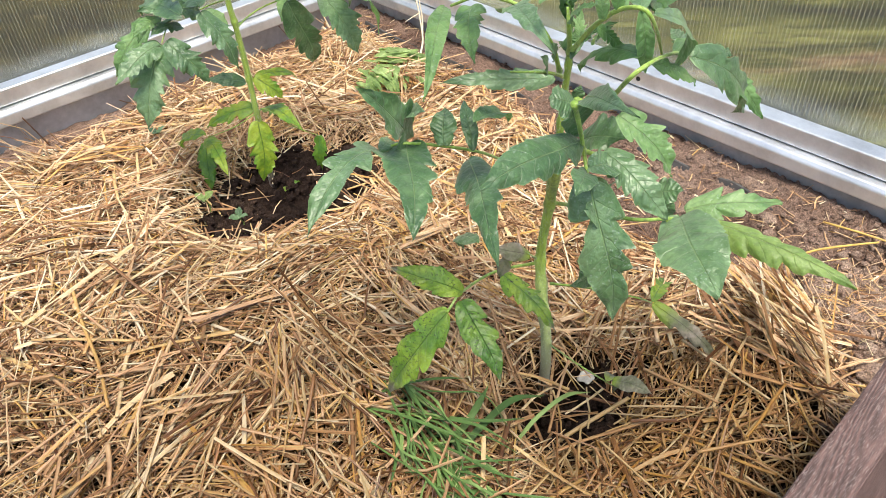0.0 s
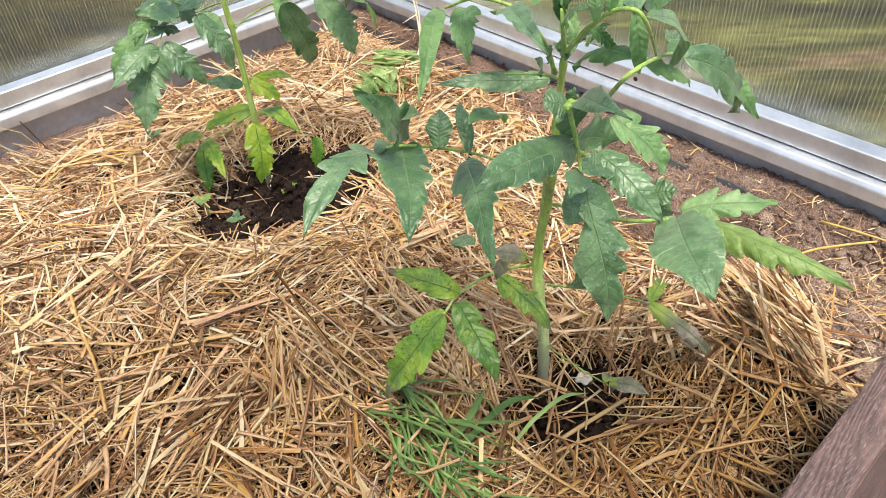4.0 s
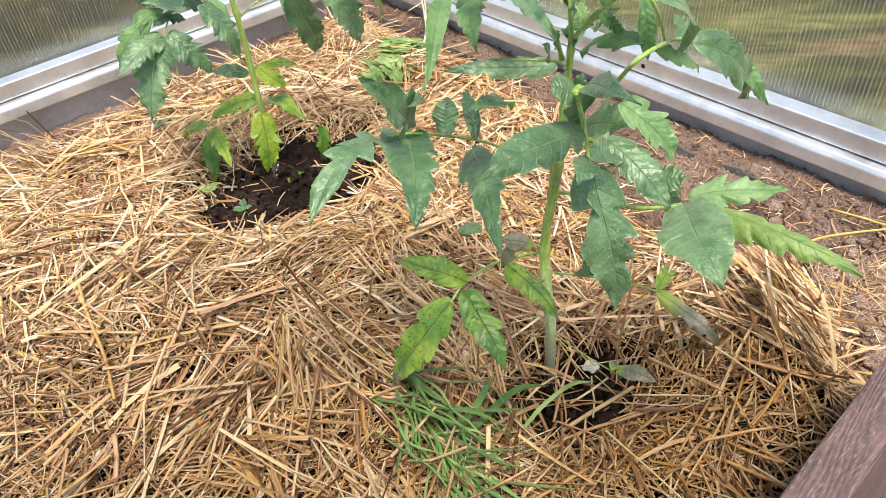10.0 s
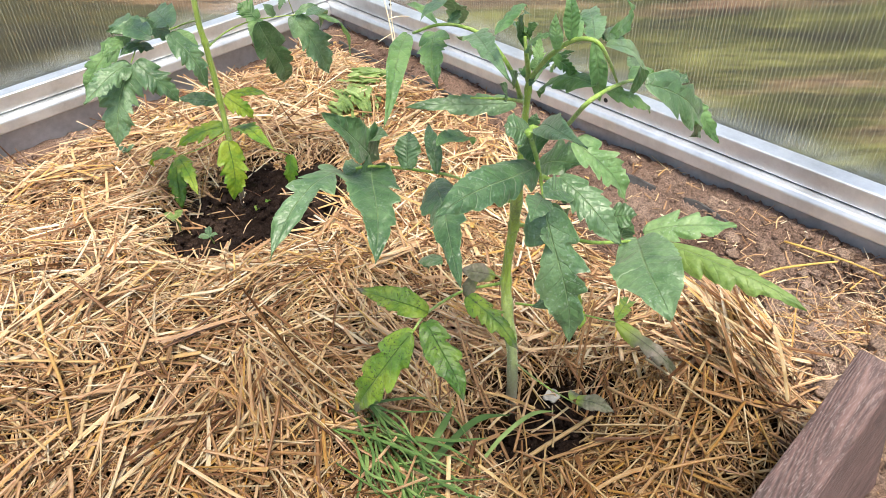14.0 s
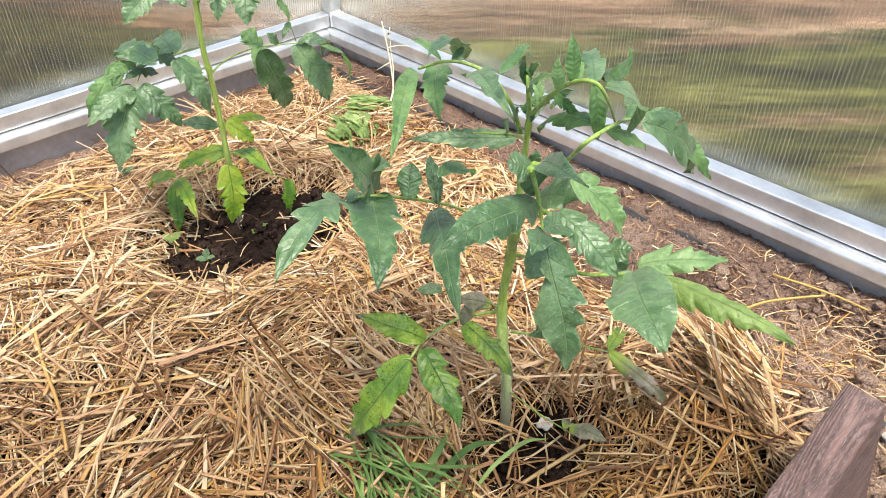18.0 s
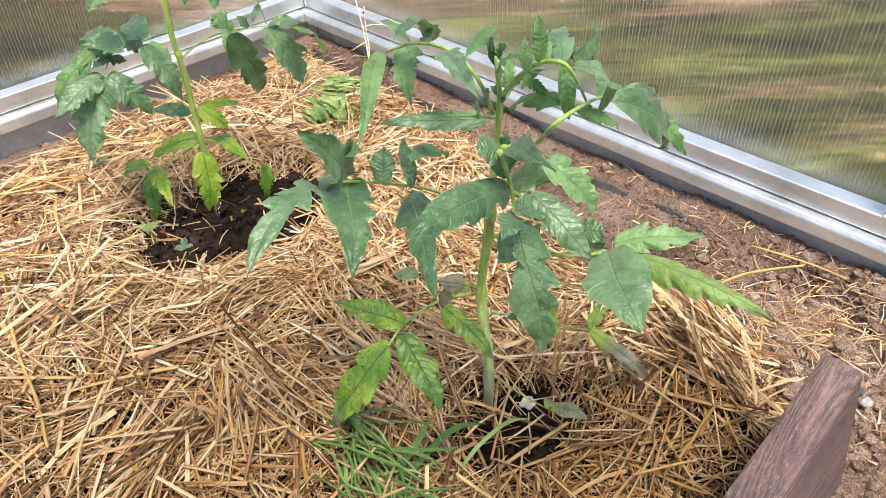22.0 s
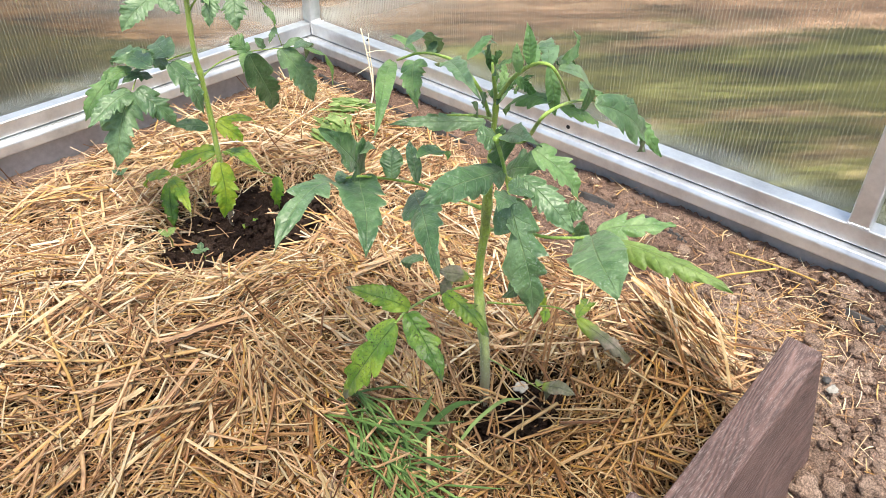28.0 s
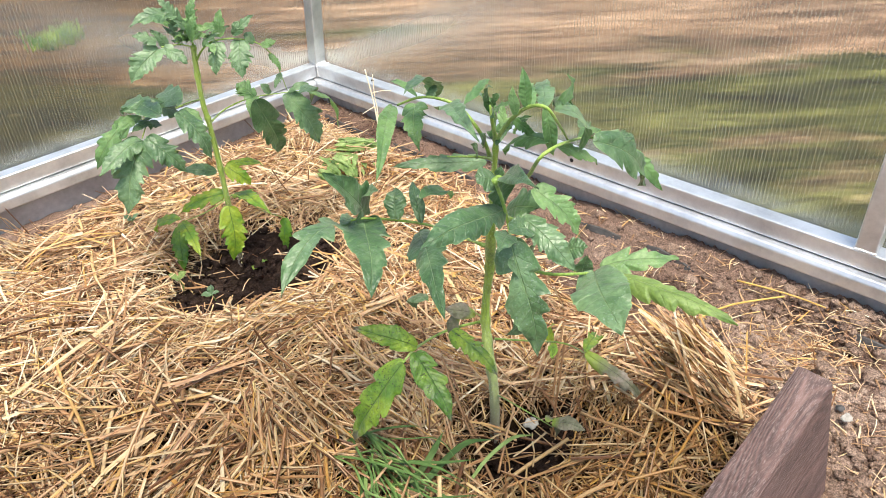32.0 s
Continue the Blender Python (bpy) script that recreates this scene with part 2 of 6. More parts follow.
    nt.links.new(run.outputs["Value"], fade.inputs[0])
    glare = nt.nodes.new("ShaderNodeMath")
    glare.operation = "MULTIPLY"
    nt.links.new(band.outputs[0], glare.inputs[0])
    nt.links.new(fade.outputs[0], glare.inputs[1])
    hazy = nt.nodes.new("ShaderNodeMath")
    nt.links.new(glare.outputs[0], hazy.inputs[0])
    nt.links.new(rail_haze.outputs[0], hazy.inputs[1])
    tot = nt.nodes.new("ShaderNodeMath")
    nt.links.new(f.outputs[0], tot.inputs[0])
    nt.links.new(hazy.outputs[0], tot.inputs[1])
    s1 = nt.nodes.new("ShaderNodeMixShader")
    nt.links.new(tot.outputs[0], s1.inputs[0])
    nt.links.new(ref.outputs[0], s1.inputs[1])
    nt.links.new(haze.outputs[0], s1.inputs[2])
    s2 = nt.nodes.new("ShaderNodeMixShader")
    s2.inputs[0].default_value = 0.03
    nt.links.new(s1.outputs[0], s2.inputs[1])
    nt.links.new(gl.outputs[0], s2.inputs[2])
    nt.links.new(s2.outputs[0], out.inputs[0])
    return m


def m_clear(name):
    """Clear sheet that lets daylight through with a faint gloss."""
    m, nt, b = material(name)
    nt.nodes.remove(b)
    tr = node(nt, "ShaderNodeBsdfTransparent", Color=(0.95, 0.96, 0.95, 1))
    gl = node(nt, "ShaderNodeBsdfGlossy", Roughness=0.15)
    s = nt.nodes.new("ShaderNodeMixShader")
    s.inputs[0].default_value = 0.04
    nt.links.new(tr.outputs[0], s.inputs[1])
    nt.links.new(gl.outputs[0], s.inputs[2])
    nt.links.new(s.outputs[0], nt.nodes["Material Output"].inputs[0])
    return m


def m_rib(name):
    m, nt, b = material(name)
    b.inputs["Base Color"].default_value = (0.56, 0.53, 0.36, 1)
    b.inputs["Roughness"].default_value = 0.3
    # uneven sparkle put into alpha, from one web to the next and along height
    geo = nt.nodes.new("ShaderNodeNewGeometry")
    n = noise_tex(nt, 26, 4, 0.7, stretch=(1, 1, 0.5))
    a = nt.nodes.new("ShaderNodeMath")
    a.operation = "MULTIPLY"
    nt.links.new(geo.outputs["Random Per Island"], a.inputs[0])
    nt.links.new(n, a.inputs[1])
    r = nt.nodes.new("ShaderNodeMapRange")
    r.inputs[1].default_value, r.inputs[2].default_value = 0.02, 0.5
    r.inputs[3].default_value, r.inputs[4].default_value = 0.10, 0.27
    nt.links.new(a.outputs[0], r.inputs[0])
    nt.links.new(r.outputs[0], b.inputs["Alpha"])
    return m


def m_outside(name):
    """Bare soil and weeds beyond the sheet, streaked to stand in for its blur."""
    m, nt, b = material(name)
    tc = nt.nodes.new("ShaderNodeTexCoord")

    def turned(sx, sy):
        mp = nt.nodes.new("ShaderNodeMapping")
        mp.vector_type = "TEXTURE"
        # turned along the camera's right, so the streaks lie level in its view
        mp.inputs["Rotation"].default_value = (0, 0, radians(-46))
        mp.inputs["Scale"].default_value = (sx, sy, 1)
        nt.links.new(tc.outputs["Object"], mp.inputs[0])
        return mp.outputs[0]

    def smear(scale, stretch, detail=5, rough=0.62):
        n = node(nt, "ShaderNodeTexNoise", Scale=scale, Detail=detail, Roughness=rough)
        nt.links.new(turned(stretch, 1), n.inputs[0])
        return n.outputs[0]

    n1, n2, n3, n4 = smear(3.6, 4.5), smear(13, 6.0, 6, 0.7), smear(2.4, 3.0, 3), smear(80, 8.0, 4, 0.75)
    soil = ramp(nt, n2, [(0.34, (0.060, 0.032, 0.018)), (0.5, (0.22, 0.130, 0.078)), (0.64, (0.44, 0.29, 0.19))])
    weed = ramp(nt, n2, [(0.34, (0.012, 0.012, 0.003)), (0.5, (0.062, 0.064, 0.013)), (0.66, (0.155, 0.150, 0.045))])
    sep = nt.nodes.new("ShaderNodeSeparateXYZ")
    nt.links.new(turned(1, 1), sep.inputs[0])
    far = nt.nodes.new("ShaderNodeMapRange")
    far.inputs[1].default_value, far.inputs[2].default_value = -0.15, 0.55
    far.inputs[3].default_value, far.inputs[4].default_value = 0.15, -0.10
    nt.links.new(sep.outputs[1], far.inputs[0])
    add = nt.nodes.new("ShaderNodeMath")
    nt.links.new(n1, add.inputs[0])
    nt.links.new(far.outputs[0], add.inputs[1])
    c = mix(nt, ramp(nt, add.outputs[0], [(0.46, (0, 0, 0)), (0.55, (1, 1, 1))]), soil, weed)
    c = mix(nt, 0.60, c, ramp(nt, n3, [(0.35, (0.24, 0.24, 0.24)), (0.65, (0.70, 0.69, 0.67))]), "OVERLAY")
    c = mix(nt, 0.7, c, ramp(nt, n4, [(0.36, (0.1, 0.1, 0.1)), (0.64, (0.9, 0.9, 0.88))]), "OVERLAY")
    # a few pale stones and blossoms
    c = mix(nt, ramp(nt, smear(19, 2.2, 2, 0.4), [(0.75, (0, 0, 0)), (0.79, (0.5, 0.5, 0.5))]), c, (0.70, 0.68, 0.60))
    # ground colour multiplied darker beyond the long wall
    raw = nt.nodes.new("ShaderNodeSeparateXYZ")
    nt.links.new(tc.outputs["Object"], raw.inputs[0])
    past_wall = nt.nodes.new("ShaderNodeMath")
    past_wall.operation = "SUBTRACT"
    nt.links.new(raw.outputs[1], past_wall.inputs[0])
    nt.links.new(raw.outputs[0], past_wall.inputs[1])
    c = mix(nt, ramp(nt, past_wall.outputs[0], [(0.15, (0, 0, 0)), (0.75, (1, 1, 1))]), c, mix(nt, 1.0, c, (0.33, 0.27, 0.14), "MULTIPLY"))
    nt.links.new(c, b.inputs["Base Color"])
    b.inputs["Roughness"].default_value = 0.95
    return m


SOIL = m_soil("dry_soil", (0.175, 0.112, 0.086), (0.29, 0.198, 0.156), (0.41, 0.305, 0.248))
# paler than the other soil, for crumbs and clods by the board
CRUMBLY = m_soil("crumbly_paler_soil", (0.31, 0.215, 0.165), (0.46, 0.335, 0.265), (0.60, 0.465, 0.385))
WET = m_soil("moist_soil", (0.016, 0.010, 0.008), (0.040, 0.025, 0.020), (0.090, 0.060, 0.047))
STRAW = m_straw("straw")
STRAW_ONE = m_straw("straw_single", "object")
# straw darkened for the deep gaps, their shade painted into it
STRAW_GAP = m_straw("straw_gap_shade", "island", 0.21)
# near-black brown: shade seen between the straws, put into a sheet's colour
GAP_DARK = m_soil("straw_gap_dark", (0.013, 0.007, 0.003), (0.032, 0.017, 0.007), (0.065, 0.037, 0.016))
ZINC = m_metal("galvanised_tube", (0.78, 0.80, 0.82), 0.33, 0.74)
ZINC_DULL = m_metal("galvanised_sheet", (0.52, 0.535, 0.55), 0.36, 0.4)
WELD = m_plain("weld", (0.72, 0.73, 0.74), 0.38, 0.6, 300, 0.5, 0.6)
BLACK = m_plain("black_plastic", (0.075, 0.072, 0.070), 0.55, 0, 90, 0.8, 0.3)
WOOD = m_wood("stained_wood")
PANE = m_pane("polycarbonate", (0.5, 0.5, 3))
CLEAR = m_clear("clear_polycarbonate")
RIB = m_rib("polycarbonate_rib")
OUT = m_outside("outside_earth")
DARK = m_plain("near_black", (0.01, 0.01, 0.01), 0.9)


# ---- builders ----
def finish(name, bm, mat, parent=None, label="", smooth=False):
    me = bpy.data.meshes.new(name)
    bm.to_mesh(me)
    bm.free()
    if mat:
        me.materials.append(mat)
    if smooth:
        for p in me.polygons:
            p.use_smooth = True
    ob = new(name, me)
    ob.parent = parent
    if label:
        ob["label"] = label
    return ob


def part(name, bm, mat, parent, label="", smooth=False):
    return finish(name, bm, mat, parent, label, smooth)


def thing(name, label, category, group="", kind="", at=(0, 0, 0)):
    e = new(name)
    e.empty_display_size = 0.02
    e.location = at
    return tagged(e, label, category, group, kind)


def box(lo, hi, bev=0.0, seg=2):
    bm = bmesh.new()
    bmesh.ops.create_cube(bm, size=1)
    for v in bm.verts:
        for a in range(3):
            v.co[a] = lo[a] if v.co[a] < 0 else hi[a]
    if bev:
        bmesh.ops.bevel(bm, geom=bm.edges[:], offset=bev, segments=seg, profile=0.5, affect="EDGES")
    return bm


def mesh_from(name, verts, faces, mat, parent=None, smooth=False):
    me = bpy.data.meshes.new(name)
    me.from_pydata(verts, [], faces)
    me.materials.append(mat)
    if smooth:
        me.polygons.foreach_set("use_smooth", [True] * len(me.polygons))
    me.update()
    ob = new(name, me)
    ob.parent = parent
    return ob


def extrude_profile(pts, a, b, axis, bev=0.0):
    """A closed profile (u, z) swept along axis 'x' or 'y' from a to b; u is the other level axis."""
    bm = bmesh.new()
    rings = []
    for s in (a, b):
        rings.append([bm.verts.new((s, u, z) if axis == "x" else (u, s, z)) for u, z in pts])
    n = len(pts)
    for i in range(n):
        bm.faces.new((rings[0][i], rings[0][(i + 1) % n], rings[1][(i + 1) % n], rings[1][i]))
    bm.faces.new(rings[0][::-1])
    bm.faces.new(rings[1])
    bmesh.ops.recalc_face_normals(bm, faces=bm.faces[:])
    if bev:
        bmesh.ops.bevel(bm, geom=[e for e in bm.edges if abs((e.verts[0].co - e.verts[1].co).length - abs(b - a)) < 1e-5],
                        offset=bev, segments=2, profile=0.5, affect="EDGES")
    return bm


def lump(name_seed, r, mat=None, sub=1, flat=0.7):
    """An uneven clod as vertices and faces."""
    bm = bmesh.new()
    bmesh.ops.create_icosphere(bm, subdivisions=sub, radius=r)
    rng = random.Random(name_seed)
    off = Vector((rng.uniform(0, 50), rng.uniform(0, 50), rng.uniform(0, 50)))
    for v in bm.verts:
        k = 1 + 0.5 * noise.noise(v.co / r * 1.2 + off) + 0.28 * noise.noise(v.co / r * 3.2 + off)
        v.co = Vector((v.co.x * k, v.co.y * k, v.co.z * k * flat))
    return bm


def smooth01(t):
    t = max(0.0, min(1.0, t))
    return t * t * (3 - 2 * t)


# ---- the greenhouse: frame, sheets and lower profile ----
TUBE = 0.025
LEAN = radians(6.8)      # the long wall leans in as it rises into the arch
WIDE, LONG, TALL = 2.1, 3.0, 2.0
POST_GAP_END, POST_GAP_SIDE = 1.0, 0.65


def arch(s):
    """The arch's outline from the foot of the long wall (s=0) over the ridge to the other foot (s=1), as (y, z)."""
    a = math.pi * s
    y = -WIDE / 2 + (WIDE / 2) * math.copysign(abs(math.cos(a)) ** 0.72, math.cos(a))
    z = TALL * math.sin(a) ** 0.80
    return y, z


frame_end = thing("greenhouse_frame_end", "galvanised square-tube frame of the greenhouse end wall", "greenhouse frame", kind="structure")
frame_side = thing("greenhouse_frame_side", "galvanised square-tube frame of the leaning long wall", "greenhouse frame", kind="structure")
part("bottom_rail", box((0, -WIDE, -0.024), (TUBE, TUBE, 0), 0.0022, 3), ZINC, frame_end)
part("bottom_rail", box((-LONG, 0, -0.024), (-0.0015, TUBE, 0), 0.0022, 3), ZINC, frame_side)


def post(parent, m, w=TUBE, h=1.2):
    bm = box((-w / 2, -w / 2, 0.0005), (w / 2, w / 2, h), 0.0024, 3)
    bm.transform(m)
    return part("post", bm, ZINC, parent)


tilt = Matrix.Rotation(LEAN, 4, "X")
# corner post and the posts along each wall
post(frame_side, Matrix.Translation((TUBE / 2, TUBE / 2, 0)) @ tilt, TUBE)
for i in (1, 2, 3, 4):
    post(frame_side, Matrix.Translation((-POST_GAP_SIDE * i - 0.004, TUBE / 2, 0)) @ tilt, 0.0235)
for i in (1, 2):
    post(frame_end, Matrix.Translation((TUBE / 2, -POST_GAP_END * i - 0.012, 0)), 0.0235, 1.6)


def weld_bead(parent, a, b, n, r, seed):
    """A short bead of weld from a to b."""
    bm = bmesh.new()
    rng = random.Random(seed)
    a, b = Vector(a), Vector(b)
    for i in range(2 * n):
        p = a.lerp(b, (i + 0.5) / (2 * n)) + Vector([rng.uniform(-1, 1) * r * 0.2 for _ in range(3)])
        bmesh.ops.create_icosphere(bm, subdivisions=2, radius=r * rng.uniform(0.85, 1.1), matrix=Matrix.Translation(p))
    part("weld", bm, WELD, parent, "rough silvery weld bead", True)


weld_bead(frame_end, (-0.0003, -0.003, -0.022), (-0.0003, -0.002, -0.001), 9, 0.0020, 1)
weld_bead(frame_side, (0.001, -0.0005, 0.001), (0.024, -0.001, 0.001), 7, 0.0018, 2)
weld_bead(frame_end, (0.002, -0.012, 0.001), (0.022, -0.012, 0.001), 6, 0.0017, 12)
weld_bead(frame_end, (0.001, -1.0015, 0.0006), (0.001, -1.0235, 0.0006), 8, 0.0019, 3)
weld_bead(frame_end, (0.002, -1.0, 0.0006), (0.023, -1.0, 0.0006), 7, 0.0016, 4)
weld_bead(frame_side, (-0.642, 0.0006, 0.0006), (-0.666, 0.0006, 0.0006), 8, 0.0018, 5)

# a drilled hole in the end rail, its shade a black disc, and screw heads
bm = bmesh.new()
bmesh.ops.create_cone(bm, cap_ends=True, segments=16, radius1=0.0032, radius2=0.0032, depth=0.004,
                      matrix=Matrix.Translation((0.0017, -0.612, -0.0125)) @ Matrix.Rotation(math.pi / 2, 4, "Y"))
part("drilled_hole", bm, DARK, frame_end, "black disc for the shaded drilled hole in the tube")
bm = bmesh.new()
bmesh.ops.create_cone(bm, cap_ends=True, segments=12, radius1=0.003, radius2=0.002, depth=0.002,
                      matrix=Matrix.Translation((0.012, -0.155, 0.001)))
part("screw_head", bm, DARK, frame_end, "small dark screw head")

# lower profile with a rounded lip, under the rails
LIP = 0.013
lip_shape = [(0.030, -0.0255), (-LIP + 0.004, -0.0255), (-LIP, -0.031), (-LIP - 0.001, -0.046), (-LIP + 0.003, -0.048), (0.030, -0.048)]
low_end = thing("base_profile_end", "galvanised lower profile under the end rail", "base profile", kind="structure")
low_side = thing("base_profile_side", "galvanised lower profile under the long rail", "base profile", kind="structure")
part("lip", extrude_profile(lip_shape, -WIDE, 0.03, "y", 0.0015), ZINC, low_end)
part("lip", extrude_profile(lip_shape, -LONG, -LIP - 0.002, "x", 0.0015), ZINC, low_side)
part("skirt", box((0.002, -WIDE, -0.19), (0.005, 0.03, -0.0475)), ZINC_DULL, low_end, "dull galvanised skirt sheet in the soil")
part("skirt", box((-LONG, 0.002, -0.19), (0.001, 0.005, -0.0475)), ZINC_DULL, low_side, "dull galvanised skirt sheet in the soil")
part("corner_bracket", extrude_profile([(-0.012, -0.048), (0.0, -0.048), (0.0, -0.10), (-0.004, -0.10), (-0.004, -0.052), (-0.012, -0.052)], -0.030, -0.027, "y"), ZINC_DULL, low_end)

# twin-wall sheets: clear inner skin, ribs, blurring outer skin
RIB_GAP = 0.0045


def outline_end():
    n = 40
    pts = [arch(i / n) for i in range(n + 1)]
    return [(y, z) for y, z in pts]


sheet_end = thing("wall_end_sheet", "ribbed twin-wall polycarbonate sheet of the end wall", "polycarbonate sheet", kind="structure")
pts = outline_end()
pts[0], pts[-1] = (TUBE, -0.02), (pts[-1][0], -0.02)
pane = mesh_from("pane", [(TUBE + 0.0052, y, z) for y, z in pts], [list(range(len(pts)))], PANE, sheet_end)
pane.visible_shadow = False
sheet_side = thing("wall_side_sheet", "ribbed twin-wall polycarbonate sheet of the leaning long wall", "polycarbonate sheet", kind="structure")
H_SIDE = 1.0
side_m = Matrix.Translation((0, TUBE, 0)) @ tilt
pane = mesh_from("pane", [side_m @ Vector(v) for v in ((0.03, 0.0052, -0.02), (-LONG, 0.0052, -0.02), (-LONG, 0.0052, H_SIDE), (0.03, 0.0052, H_SIDE))],
                 [(0, 1, 2, 3)], PANE, sheet_side)
pane.visible_shadow = False


def ribs(parent, m, length, height, start):
    v, f = [], []
    n = int(length / RIB_GAP)
    for i in range(n):
        s = -start - i * RIB_GAP
        w = 0.00040
        k = len(v)
        for du, dd in ((-w, 0.0030), (w, 0.0030), (w, 0.0042), (-w, 0.0042)):
            v.append(m @ Vector((s + du, dd, 0.0003)))
            v.append(m @ Vector((s + du, dd, height)))
        for a in range(4):
            b = (a + 1) % 4
            f.append((k + 2 * a, k + 2 * b, k + 2 * b + 1, k + 2 * a + 1))
    ob = mesh_from("rib_webs", v, f, RIB, parent)
    ob.visible_shadow = False
    return tagged(ob, "thin pale webs inside the twin-wall sheet", kind="stuff")


ribs(sheet_side, side_m, 1.7, H_SIDE, 0.004)
ribs(sheet_end, Matrix.Translation((TUBE, 0, 0)) @ Matrix.Rotation(-math.pi / 2, 4, "Z") @ Matrix.Scale(-1, 4, (1, 0, 0)), 1.9, 1.2, 0.004)

# the arched roof sheet, the far end and the far long side close the house
roof = thing("roof_sheet", "arched clear polycarbonate roof sheet", "roof", kind="structure")
n = 36
v, f = [], []
for i in range(n + 1):
    y, z = arch(0.16 + (1 - 0.16) * i / n)
    for x in (0.03, -LONG):
        v.append((x, y + 0.012, z))
for i in range(n):
    f.append((2 * i, 2 * i + 1, 2 * i + 3, 2 * i + 2))
ob = mesh_from("roof_pane", v, f, CLEAR, roof, True)
ob.visible_shadow = False
far = thing("wall_far_sheet", "clear polycarbonate sheet of the opposite end wall", "polycarbonate sheet", kind="structure")
ob = mesh_from("pane", [(-LONG, y, z) for y, z in outline_end()], [list(range(41))], CLEAR, far)
ob.visible_shadow = False

# ---- ground ----
SOIL_Z = -0.082


def soil_z(x, y):
    p = Vector((x, y, 0))
    z = SOIL_Z - 0.004 + 0.010 * noise.noise(p * 9) + 0.005 * noise.noise(p * 34)
    if x > -0.42 and y > -1.3:
        # cloddy crust: rounded lumps with creases, coarser away from the corner
        warp = Vector((noise.noise(p * 70), noise.noise(p * 70 + Vector((5, 5, 5))), 0)) * 0.6
        near = 0.35 + 0.65 * smooth01((-0.45 - y) / 0.45)
        big = max(0.0, noise.noise(p * 17 + Vector((2, 8, 4))) + 0.25)
        z += near * (0.013 + 0.016 * smooth01((-0.78 - y) / 0.25)) * big * (0.62 - noise.voronoi(p * 60 + warp)[0][0])
        z += near * 0.005 * (0.5 - noise.voronoi(p * 118 + warp * 1.5)[0][0])
        z += 0.0020 * (0.5 - noise.voronoi(p * 230 + warp * 2)[0][0]) + 0.0030 * noise.noise(p * 130) + 0.0026 * noise.noise(p * 260)
    z += 0.017 * smooth01((x + 0.075) / 0.06)
    for cx, cy, r, d in ((-0.43, -0.405, 0.11, 0.012), (-0.415, -0.835, 0.075, 0.020), (-0.86, -0.47, 0.08, 0.012)):
        q = math.hypot(x - cx, y - cy) / r
        if q < 1:
            z -= d * (1 - q * q)
    return z


def axis(lo, hi, fine_lo, fine_hi, coarse, fine):
    a = list(np.arange(lo, fine_lo, coarse)) + list(np.arange(fine_lo, fine_hi, fine)) + list(np.arange(fine_hi, hi, coarse)) + [hi]
    return [float(q) for q in a]


xs = axis(-LONG, -0.30, -0.75, -0.31, 0.09, 0.007)[:-1] + axis(-0.30, 0.0, -0.30, -0.006, 0.09, 0.0021)
ys = axis(-WIDE, -0.45, -1.22, -0.451, 0.09, 0.0021)[:-1] + axis(-0.45, 0.0, -0.45, -0.008, 0.09, 0.0045)
v = [(x, y, soil_z(x, y)) for y in ys for x in xs]
w = len(xs)
f = [(j * w + i, j * w + i + 1, (j + 1) * w + i + 1, (j + 1) * w + i) for j in range(len(ys) - 1) for i in range(w - 1)]
bed = mesh_from("ground_bed", v, f, SOIL, None, True)
tagged(bed, "dry crumbly brown garden soil inside the greenhouse", "soil", kind="structure")

# outside ground: one sheet to the horizon, with weeds and bare earth
g = 400.0
v = [(-LONG, 0.006, -0.10), (0.006, 0.006, -0.10), (0.006, -WIDE, -0.10), (-LONG, -WIDE, -0.10),
     (-g, g, -0.10), (g, g, -0.10), (g, -g, -0.10), (-g, -g, -0.10)]
out = mesh_from("ground", v, [(0, 1, 5, 4), (1, 2, 6, 5), (2, 3, 7, 6), (3, 0, 4, 7)], OUT)
tagged(out, "bare brown earth with patches of green weeds outside", "ground", kind="structure")

# ---- the board that edges the bed ----
board = thing("bed_edging_board", "dark brown stained weathered wooden board edging the bed", "wooden board", at=(-0.273, -1.038, 0.040))


def plank(lo, hi, seed, bev=0.003, n=26):
    bm = bmesh.new()
    bmesh.ops.create_cube(bm, size=1)
    for q in bm.verts:
        for a in range(3):
            q.co[a] = lo[a] if q.co[a] < 0 else hi[a]
    bmesh.ops.bevel(bm, geom=bm.edges[:], offset=bev, segments=2, profile=0.5, affect="EDGES")
    bmesh.ops.subdivide_edges(bm, edges=[e for e in bm.edges if abs(e.verts[0].co.x - e.verts[1].co.x) > 0.1], cuts=n)
    off = Vector((seed * 3.1, seed * 1.7, 0))
    for q in bm.verts:
        p = Vector((q.co.x * 9, q.co.y * 40, q.co.z * 40)) + off
        q.co.y += 0.0016 * noise.noise(p)
        q.co.z += 0.0016 * noise.noise(p + Vector((9, 9, 9)))
    return bm


bm = plank((-1.3, -0.030, -0.15), (0.0, 0.0, 0.0), 1)
for q in bm.verts:
    q.co.y += 0.19 * min(0.0, q.co.z)              # the board leans towards the bed
bm.transform(Matrix.Rotation(radians(1.0), 4, "Z"))
part("plank", bm, WOOD, board)

stake = thing("wooden_stake", "short dark brown wooden stake beside the edging board", "wooden stake", at=(-0.512, -1.032, SOIL_Z))
bm = plank((-0.022, -0.008, -0.10), (0.022, 0.011, 0.112), 4, 0.003, 4)
part("peg", bm, WOOD, stake)

# ---- straw mulch ----
EDGE_Y = (-1.10, -1.00, -0.94, -0.87, -0.77, -0.62, -0.52, -0.43, -0.25, -0.10, -0.03)
